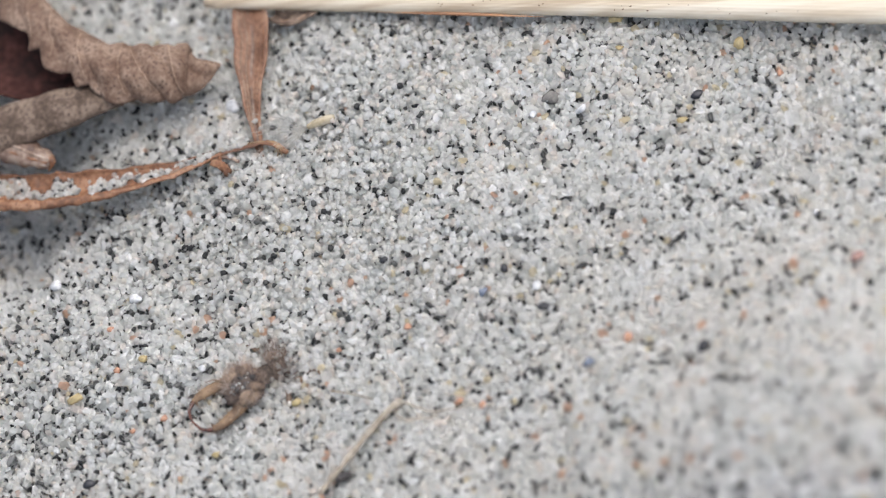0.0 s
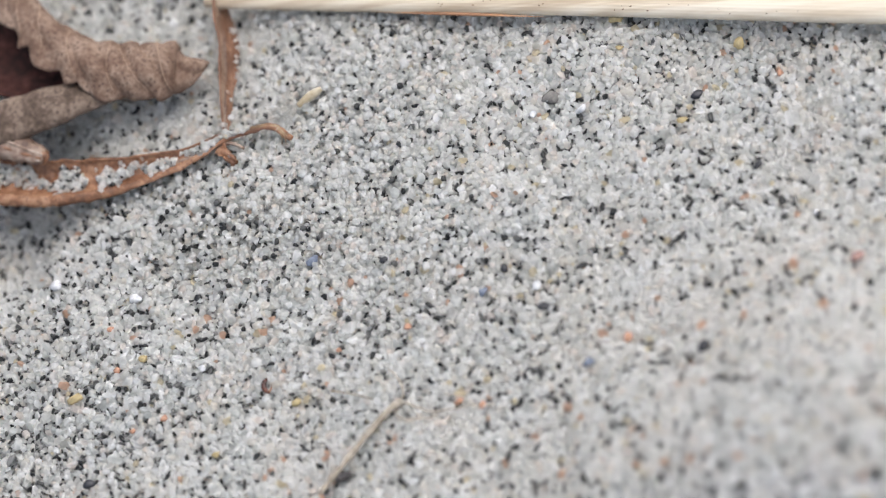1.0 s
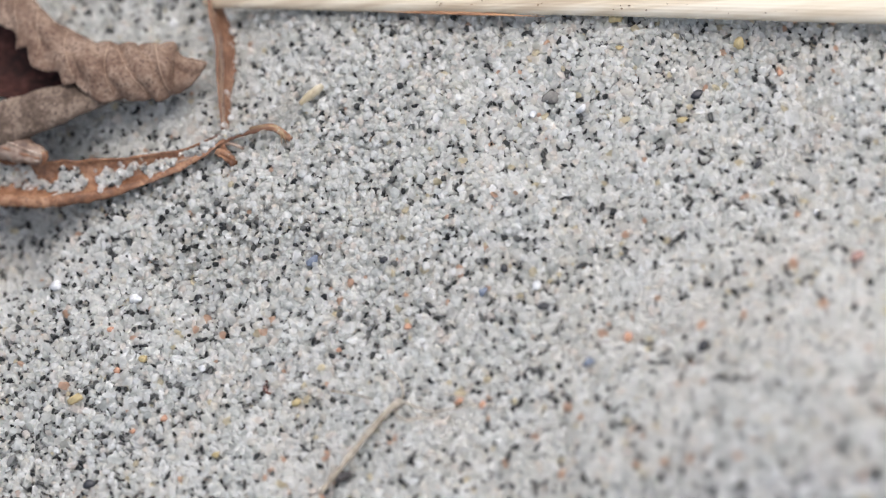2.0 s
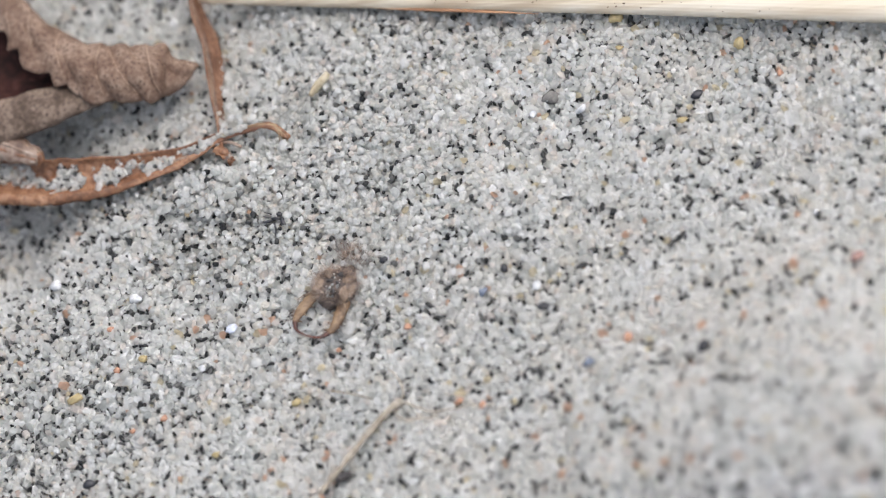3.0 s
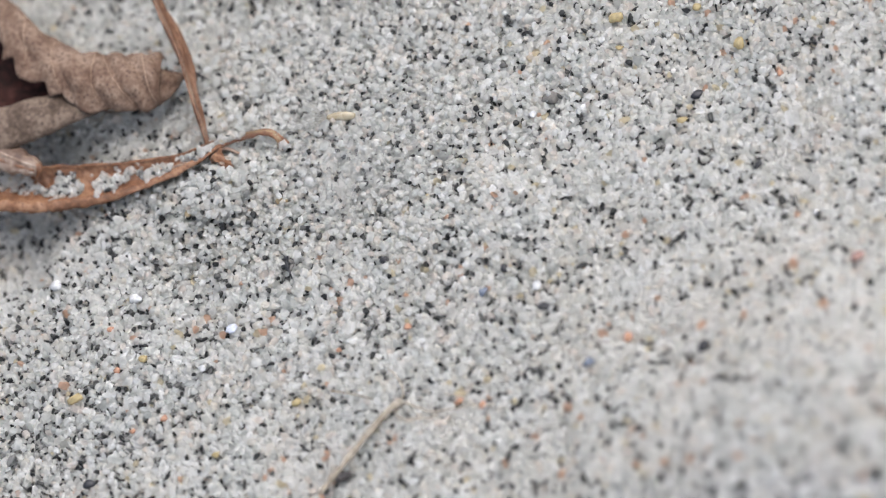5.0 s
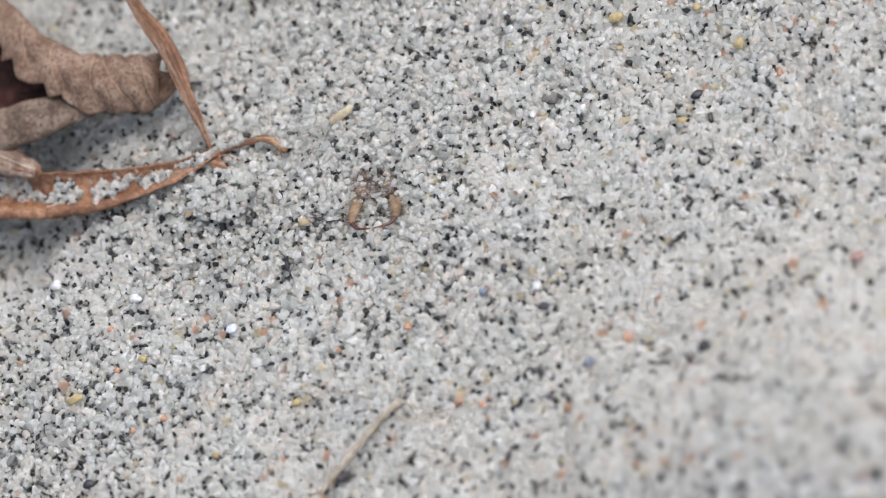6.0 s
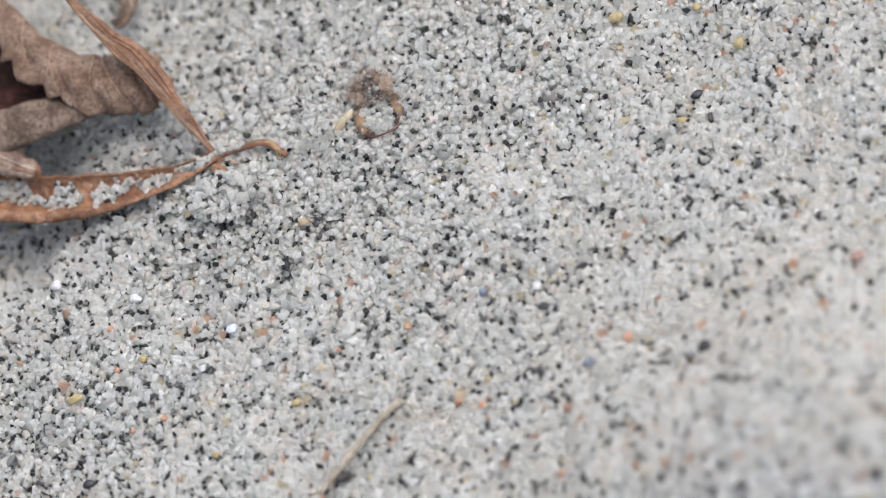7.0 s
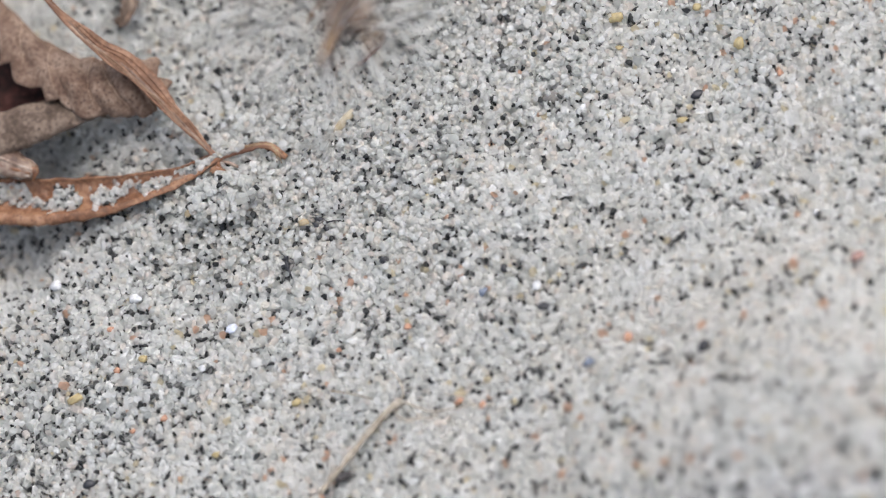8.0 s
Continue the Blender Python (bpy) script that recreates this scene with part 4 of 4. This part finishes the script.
def throw(rng, t0, origin, aim, spread, reach, count, clumps):
    """One flick of the jaws: small loose patches of grains fly off in a fan and land."""
    for i in range(count):
        way = radians(aim + rng.normal(0, spread))
        d = reach * rng.uniform(0.35, 1.15)
        air = 0.12 + 0.010 * d + rng.uniform(0, 0.05)
        ob = new("thrown_sand", clumps[int(rng.integers(0, len(clumps)))])
        tagged(ob, "loose patch of sand grains flung up by the larva", "sand", "thrown sand")
        start = np.array(origin) + rng.normal(0, 0.5, 2)
        end = start + d * np.array((math.cos(way), math.sin(way)))
        spin = rng.uniform(-60, 60)
        delay = rng.uniform(0, 0.05)
        low = float(height(*start)) - 1.1
        high = float(height(*end)) + 0.10
        rows = [(0.0, pose(start[0] * MM, start[1] * MM, low * MM)), (t0 + delay - 0.034, pose(start[0] * MM, start[1] * MM, low * MM))]
        steps = max(3, int(air * 30))
        for k in range(1, steps + 1):
            u = k / steps
            x, y = start + (end - start) * u
            z = low + (high - low) * u + 4 * 0.22 * d * u * (1 - u)
            rows.append((t0 + delay - 0.034 + k / 30, pose(x * MM, y * MM, z * MM, 0, 0, spin * u)))
        if rows[-1][0] < 7.96:
            rows.append((8.0, rows[-1][1]))
        THROWN.append((ob, [r for r in rows if r[0] <= 8.1]))


def slide(rng, t0, origin, aim, count, clumps):
    """Loose patches round the larva that skid a short way over the surface as it flicks."""
    for i in range(count):
        way = radians(aim + rng.normal(0, 40))
        start = np.array(origin) + rng.uniform(0.5, 7.5) * np.array((math.cos(way), math.sin(way))) + rng.normal(0, 0.6, 2)
        d = rng.uniform(0.8, 2.6)
        way += rng.normal(0, 0.3)
        ob = new("thrown_sand", clumps[int(rng.integers(0, len(clumps)))])
        tagged(ob, "loose patch of sand grains flung up by the larva", "sand", "thrown sand")
        turn = rng.uniform(0, 360)
        rows = []
        for t, u, up in ((0.0, 0, 0), (t0, 0, 0), (t0 + 0.034, 0.3, 0.15), (t0 + 0.067, 0.65, 0.15), (t0 + 0.1, 0.9, 0.05), (t0 + 0.134, 1, 0), (8.0, 1, 0)):
            x, y = start + d * u * np.array((math.cos(way), math.sin(way)))
            if t <= 8.0:
                rows.append((t, pose(x * MM, y * MM, (float(height(x, y)) + 0.06 + up) * MM, 0, 0, turn + 25 * u)))
        THROWN.append((ob, sorted(rows, key=lambda r: r[0])))


def thrown_sand():
    rng = np.random.default_rng(21)
    shapes = grain_shapes(5, 1, 7.0)
    clumps = []
    for k in range(10):
        n = 34
        c = np.stack([rng.normal(0, 1.05, n), rng.normal(0, 1.05, n), rng.normal(0, 0.08, n)], -1)
        clumps.append(grain_mesh("thrown_sand", c, 0.15 * np.exp(rng.normal(0, 0.22, n)), rng, shapes, GRAINS, 1.0, 0.11))
    for t0, origin, aim, spread, reach, count in FLICKS:
        throw(rng, t0, origin, aim, spread, reach, count, clumps)
        slide(rng, t0, origin, aim, 7, clumps)


FLICKS = [
    (0.57, (-7.16, -3.66), 95, 22, 9, 18), (0.74, (-7.05, -3.39), 95, 18, 9, 16),
    (2.00, (-6.76, -2.29), 95, 22, 9, 14), (2.40, (-5.85, -0.67), 90, 22, 9, 14),
    (3.34, (-5.2, -0.2), 80, 24, 11, 18), (3.40, (-10.0, 10.4), 130, 30, 4, 9), (3.42, (-4.9, -0.6), 85, 14, 10, 46), (3.54, (-5.0, 0.3), 72, 28, 13, 30), (3.70, (-5.19, 0.99), 92, 20, 9, 14),
    (5.00, (-4.49, 2.08), 88, 25, 10, 14), (5.35, (-4.07, 3.49), 88, 25, 10, 14),
    (6.17, (-3.71, 4.04), 80, 24, 9, 16), (6.28, (-4.06, 4.95), 85, 35, 11, 18), (6.37, (-4.24, 5.55), 72, 28, 9, 12), (6.45, (-5.0, 6.5), 118, 22, 8, 13), (6.66, (-4.24, 8.82), 80, 45, 8, 16),
    (7.36, (-4.74, 11.59), 95, 50, 7, 16), (7.41, (-4.55, 12.64), 92, 75, 9, 62), (7.40, (-7.56, 12.18), 110, 60, 6, 26), (7.40, (-11.5, 12.2), 150, 25, 6, 14), (7.62, (-5.14, 9.81), 85, 55, 7, 16), (7.88, (-5.6, 12.6), 90, 75, 7, 40), (7.92, (-4.6, 12.0), 100, 80, 8, 16)]
thrown_sand()


# ---- what moves ----
def shifted(ob, rows):
    """Rows of (seconds, x, y, z in millimetres from where it was built, turn about z)."""
    o = ORIGIN[ob.name.split(".")[0]]
    walk(ob, [(r[0], pose((o.x + r[1]) * MM, (o.y + r[2]) * MM, (o.z + r[3]) * MM, r[5] if len(r) > 5 else 0, 0, r[4])) for r in rows])


def larva_pose(at, heading, z, nose):
    return pose(at[0] * MM, at[1] * MM, (float(height(*at)) + z) * MM, 0, -nose, heading)


def motions():
    shifted(curled_leaf_ob, [(0, 0, 0, 0, 0), (0.53, 0, 0, 0, 0), (0.63, -0.21, 0.08, 0, 0), (0.9, -0.59, 0.18, 0, 0), (1.7, -0.59, 0.15, 0, 0), (2.4, -0.93, 0.15, 0, 0), (2.8, -1.1, 0.1, 0, 0), (3.2, -1.1, 0.1, 0, 0), (3.5, -1.41, -0.12, 0, 0),
                             (3.9, -1.27, -0.34, 0, 0), (4.7, -1.27, -0.34, 0, 0), (5.8, -1.32, -0.43, 0, 0), (6.1, -1.32, -0.43, 0, 0), (6.5, -1.34, -0.49, 0, 0), (7.3, -1.34, -0.49, 0, 0), (7.6, -1.4, -0.64, 0, 0), (8.0, -1.4, -0.64, 0, 0)])
    walk(leaf_tip_ob, [(t, pose(x * MM, y * MM, z * MM)) for t, x, y, z in ((0, 0, 0, 0), (3.36, 0, 0, 0), (3.6, -0.3, 0.0, -0.05), (3.9, -0.42, -0.02, -0.08), (6.15, -0.5, -0.02, -0.08), (6.5, -0.8, -0.02, -0.1), (8.0, -0.95, 0.0, -0.1))])
    shifted(leaf_fragment_ob, [(0, 0, 0, 0, 0), (0.55, 0, 0, 0, 0), (0.75, -1.02, 1.32, 0, 20), (0.9, -1.45, 2.44, 0, 30), (6.15, -1.9, 2.6, 0, 60), (6.35, -8.75, 0.72, 0.1, 75), (7.35, -8.75, 0.72, 0.1, 75), (7.55, -8.7, 0.75, 0.1, 80), (8.0, -8.7, 0.78, 0.1, 80)])
    shifted(leaf_stalk_ob, [(0, 0, 0, 0, 0), (0.53, 0, 0, 0, 0), (0.9, -0.35, 0.28, 0, 0), (1.7, -0.35, 0.28, 0, 0), (2.8, -0.6, 0.24, 0, 0), (3.2, -0.6, 0.24, 0, 0), (3.5, -0.74, 0.01, 0, 0), (3.9, -0.59, -0.31, 0, 0), (4.7, -0.59, -0.31, 0, 0),
                            (5.8, -0.63, -0.46, 0, 0), (6.5, -0.65, -0.49, 0, 0), (7.3, -0.65, -0.49, 0, 0), (7.6, -0.77, -0.48, 0, 0), (8.0, -0.77, -0.48, 0, 0)])
    shifted(curled_strip_ob, [(0, 0.1, -0.5, 0.6, 1, -22), (0.53, 0.1, -0.5, 0.6, 1, -22), (0.9, 0.22, 0.35, 0.15, 0, 0), (1.7, 0.22, 0.3, 0.15, 0, 0), (2.8, 0.09, 0.42, 0.15, 0, 0), (3.2, 0.09, 0.42, 0.15, 0, 0), (3.5, 0.0, 0.25, 0.15, 0, 0),
                              (3.9, 0.05, 0.15, 0.15, 0, 0), (4.7, 0.05, 0.15, 0.15, 0, 0), (5.8, 0.04, -0.28, 0.15, 0, 0), (6.1, 0.04, -0.28, 0.15, 0, 0), (6.5, 0.07, -0.47, 0.15, 0, 0), (7.3, 0.07, -0.5, 0.15, 0, 0), (7.6, 0.05, -0.59, 0.15, 0, 0), (8.0, 0.06, -0.62, 0.15, 0, 0)])
    strip_rows = [(0, -9.0, 5.3, 0.16, 0.0, -1.2, 99.26), (0.53, -9.0, 5.3, 0.16, 0.0, -1.2, 99.26), (0.63, -9.13, 5.14, -0.1, 15.0, -3.28, 101.42), (0.9, -10.7, 5.22, 0.0, 73.0, -2.89, 98.2), (1.7, -10.7, 5.22, 0.0, 73.0, -2.89, 98.2), (2.8, -10.77, 5.38, 0.0, 74.0, -3.25, 105.85),
                  (3.2, -10.77, 5.38, 0.0, 74.0, -3.25, 105.85), (3.5, -10.9, 5.29, 0.0, 80.0, -6.0, 106.5), (3.9, -11.29, 5.03, 0.0, 84.0, -17.7, 109.28), (4.7, -11.29, 5.03, 0.0, 84.0, -17.7, 109.28), (5.8, -10.97, 5.13, 0.0, 66.0, -23.87, 119.3), (6.1, -10.97, 5.13, 0.0, 66.0, -23.87, 119.3),
                  (6.5, -10.56, 4.97, 0.0, 48.0, -27.55, 135.14), (7.3, -10.56, 4.97, 0.0, 48.0, -27.55, 135.14), (7.6, -10.5, 4.91, 0.0, 48.0, -27.93, 139.44), (8.0, -10.5, 4.91, 0.0, 48.0, -28.02, 139.99)]
    walk(narrow_leaf_ob, [(t, pose(x * MM, y * MM, z * MM, rx, ry, rz)) for t, x, y, z, rx, ry, rz in strip_rows])
    shifted(straw_ob, [(0, 0, 0, 0, 0), (0.53, 0, 0, 0, 0), (0.9, 0, 0, 0, 0), (1.7, 0, 0, 0, 0), (2.8, -0.31, 0.21, 0, -0.3), (3.2, -0.31, 0.21, 0, -0.3), (3.5, -0.45, 0.41, 0, -0.3), (3.75, -0.54, 0.66, 0, -0.3), (4.0, -0.81, 2.38, 0, 0), (4.7, -0.83, 2.54, 0, 0), (5.3, -1.28, 4.77, 0, 0), (8.0, -1.28, 4.77, 0, 0)])
    seed_rows = [(0, *(-6.81, 6.56, 0.3), 17.8), (0.53, *(-6.81, 6.56, 0.3), 17.8), (0.9, *(-7.38, 7.74, 0.3), 35.9), (1.7, *(-7.38, 7.74, 0.3), 35.9), (2.8, *(-6.82, 8.23, 0.3), 53.3), (3.2, *(-6.82, 8.23, 0.3), 53.3),
                 (3.5, *(-6.59, 8.32, 0.2), 53.2), (3.9, *(-5.89, 7.04, 0.34), -10.0), (4.7, *(-5.89, 7.04, 0.34), -10.0), (5.8, *(-5.7, 6.59, 0.38), 36.5), (6.1, *(-5.7, 6.59, 0.38), 36.5), (6.4, *(-5.45, 6.15, 0.3), 52.0),
                 (8.0, *(-5.45, 6.15, 0.3), 52.0)]
    walk(seed_ob, [(t, pose(x * MM, y * MM, z * MM, 0, 0, rz)) for t, x, y, z, rz in seed_rows])
    larva_rows = [
        (0, (-8.56, -6.3), -141.7, 0.34, 0), (0.52, (-8.56, -6.3), -141.7, 0.34, 0), (0.6, (-7.29, -5.04), -121.2, 0.0, 14), (0.7, (-7.43, -5.03), -114.2, -0.1, 10),
        (0.8, (-6.76, -3.69), -102.8, -0.4, 14), (0.93, (-6.68, -3.14), -102.8, -1.8, 10), (1.7, (-6.71, -2.86), -102.8, -2.2, 5), (2.4, (-5.85, -0.67), -96.9, -1.4, 10), (2.7, (-4.68, -1.8), -112.0, 0.14, 5),
        (3.28, (-4.68, -1.8), -112.0, 0.14, 5), (3.4, (-5.02, -0.95), -91.8, 0.15, 18), (3.5, (-4.95, -0.84), -92.9, -0.12, 10), (3.6, (-5.33, 0.15), -90.6, -0.2, 14), (3.7, (-5.24, 1.57), -85.0, -1.2, 10),
        (3.8, (-4.88, 1.97), -79.7, -0.8, 10), (3.92, (-4.08, 1.25), -84.1, -0.33, 13), (4.7, (-4.08, 1.25), -84.1, -0.33, 13), (5.2, (-4.34, 3.52), -79.8, -1.5, 8), (5.6, (-3.32, 3.5), -85.0, -0.12, 12),
        (6.12, (-3.32, 3.5), -85.0, -0.12, 12), (6.2, (-4.04, 4.8), -82.6, -0.05, 16), (6.3, (-4.27, 5.85), -82.6, 0.0, 12), (6.4, (-4.35, 6.89), -88.0, -0.3, 12), (6.5, (-4.56, 7.8), -74.3, -1.6, 6),
        (6.6, (-4.49, 8.54), -64.9, -1.3, 6), (6.7, (-3.9, 8.24), -68.3, -0.03, 5), (7.34, (-3.9, 8.24), -68.3, -0.03, 5), (7.43, (-4.13, 9.11), -62.9, 0.15, 9), (7.47, (-3.78, 9.1), -67.0, 0.9, 2), (7.5, (-3.75, 9.15), -68.0, 0.9, 2), (7.53, (-3.76, 9.2), -69.0, 0.9, 2),
        (7.6, (-5.26, 11.18), -73.8, 0.0, 15), (7.7, (-5.33, 11.34), -73.8, 0.0, 10), (7.8, (-6.16, 12.04), -73.0, -0.2, 8), (7.9, (-6.13, 11.73), -73.0, -1.0, 8), (7.96, (-5.9, 11.2), -78.0, 0.3, 8), (8.0, (-5.1, 11.9), -80.2, 0.8, 4)]
    antlion_ob.scale = (1.08, 1.2, 1.1)
    walk(antlion_ob, [(t, larva_pose(at, heading, z, nose)) for t, at, heading, z, nose in larva_rows])
    # the jaws snap open as it flicks
    for jaw, sgn in JAWS:
        walk(jaw, [(t, pose(0.6 * MM, 0.55 * sgn * MM, 0.08 * MM, 0, 0, a * sgn)) for t, a in
                   ((0, 0), (0.53, 0), (0.6, 14), (0.72, 4), (0.8, 12), (0.95, 0), (2.7, 0), (3.3, 0), (3.4, 12), (3.5, -4), (3.6, 10), (3.9, -2), (5.6, 4), (6.12, 4), (6.2, 14), (6.4, 4), (6.6, 0), (7.36, 0), (7.43, 10), (7.5, 12), (7.6, 6), (7.9, 0), (8.0, 10))])
    for ob, rows in THROWN:
        walk(ob, rows)

    def lie(at, z=0.2, turn=0):
        return pose(at[0] * MM, at[1] * MM, (float(height(*at)) + z) * MM, 0, 0, turn)

    walk(bright_ob, [(0, lie((-10.71, 8.21), 0.25)), (0.6, lie((-10.71, 8.21), 0.25)), (0.9, lie((-11.1, 8.55), -0.9)), (8, lie((-11.1, 8.55), -0.9))])
    walk(flake_ob, [(0, lie((-6.76, -2.29), -1)), (2.0, lie((-6.76, -2.29), -1)), (2.1, lie((-8.05, -2.77), 2.5, 40)), (2.2, lie((-9.44, -3.46), 0.2, 20)), (8, lie((-9.44, -3.46), 0.2, 20))])
    walk(blue_ob, [(0, lie((-7.16, -3.66), -1)), (0.73, lie((-7.16, -3.66), -1)), (0.83, lie((-6.54, -1.75), 2.0, 60)), (0.93, lie((-5.98, -0.37), 0.2, 30)), (2.0, lie((-5.98, -0.37), 0.2, 30)), (2.3, lie((-5.98, -0.37), -1.2, 30)), (8, lie((-5.98, -0.37), -1.2, 30))])
    walk(crumb_a, [(0, lie((-7.85, 1.83), -1.3)), (2.2, lie((-7.85, 1.83), -1.3)), (2.5, lie((-7.85, 1.83), 0.26)), (3.36, lie((-7.85, 1.83), 0.26)), (3.6, lie((-8.21, 1.66), 0.2)), (3.8, lie((-7.98, 1.49), -1.2)), (8, lie((-7.98, 1.49), -1.2))])
    walk(crumb_b, [(0, lie((-5.65, 1.66), -1.3)), (5.1, lie((-5.65, 1.66), -1.3)), (5.5, lie((-5.65, 1.66), 0.26)), (8, lie((-5.65, 1.66), 0.26))])
    walk(crumb_c, [(0, lie((-6.95, -0.3), -1.3)), (3.5, lie((-6.95, -0.3), -1.3)), (3.8, lie((-7.06, -0.52), 0.26)), (8, lie((-7.06, -0.52), 0.26))])
    walk(crumb_d, [(0, lie((-12.61, 10.09), -1.3)), (3.4, lie((-12.61, 10.09), -1.3)), (3.7, lie((-12.61, 10.09), 0.2)), (4.9, lie((-12.61, 10.09), 0.2)), (5.5, lie((-12.75, 9.56), 0.2, 40)), (6.2, lie((-12.75, 9.56), 0.2, 40)), (6.5, lie((-11.03, 7.31), 0.2, 70)), (8, lie((-11.03, 7.31), 0.2, 70))])
    walk(bark_ob, [(0, lie((-7.5, -5.58), -0.9)), (0.75, lie((-7.5, -5.58), -0.9)), (0.9, lie((-7.68, -6.23), 0.12)), (1.95, lie((-7.68, -6.23), 0.12)), (2.2, lie((-7.68, -6.23), -0.9)), (8, lie((-7.68, -6.23), -0.9))])
    walk(ochre_a, [(0, lie((-6.54, -1.75), -1)), (2.0, lie((-6.54, -1.75), -1)), (2.1, lie((-9.17, 0.43), 2.5)), (2.2, lie((-11.97, 2.38), 0.5)), (8, lie((-11.97, 2.38), 0.5))])
    walk(ochre_b, [(0, lie((-4.49, 2.08), -1)), (5.0, lie((-4.49, 2.08), -1)), (5.1, lie((-5.54, 1.88), 2)), (5.2, lie((-6.59, 1.67), 0.32)), (8, lie((-6.59, 1.67), 0.32))])
    walk(ochre_c, [(0, lie((-5.17, 0.7), -1)), (3.54, lie((-5.17, 0.7), -1)), (3.64, lie((-6.35, 1.94), 2.5)), (3.74, lie((-7.79, 2.93), 0.32)), (4.9, lie((-7.79, 2.93), 0.32)), (5.3, lie((-7.79, 2.93), -1)), (8, lie((-7.79, 2.93), -1))])
    walk(clump_ob, [(0, lie((-11.23, 3.44), -1.1)), (1.75, lie((-11.23, 3.44), -1.1)), (2.5, lie((-11.12, 3.43), 0.36)), (3.2, lie((-11.12, 3.43), 0.36)), (3.9, lie((-10.83, 3.35), 0.40)), (4.7, lie((-10.83, 3.35), 0.40)), (5.8, lie((-10.54, 3.21), 0.42)), (6.5, lie((-10.45, 3.11), 0.42)), (8, lie((-10.45, 3.05), 0.42))])


motions()
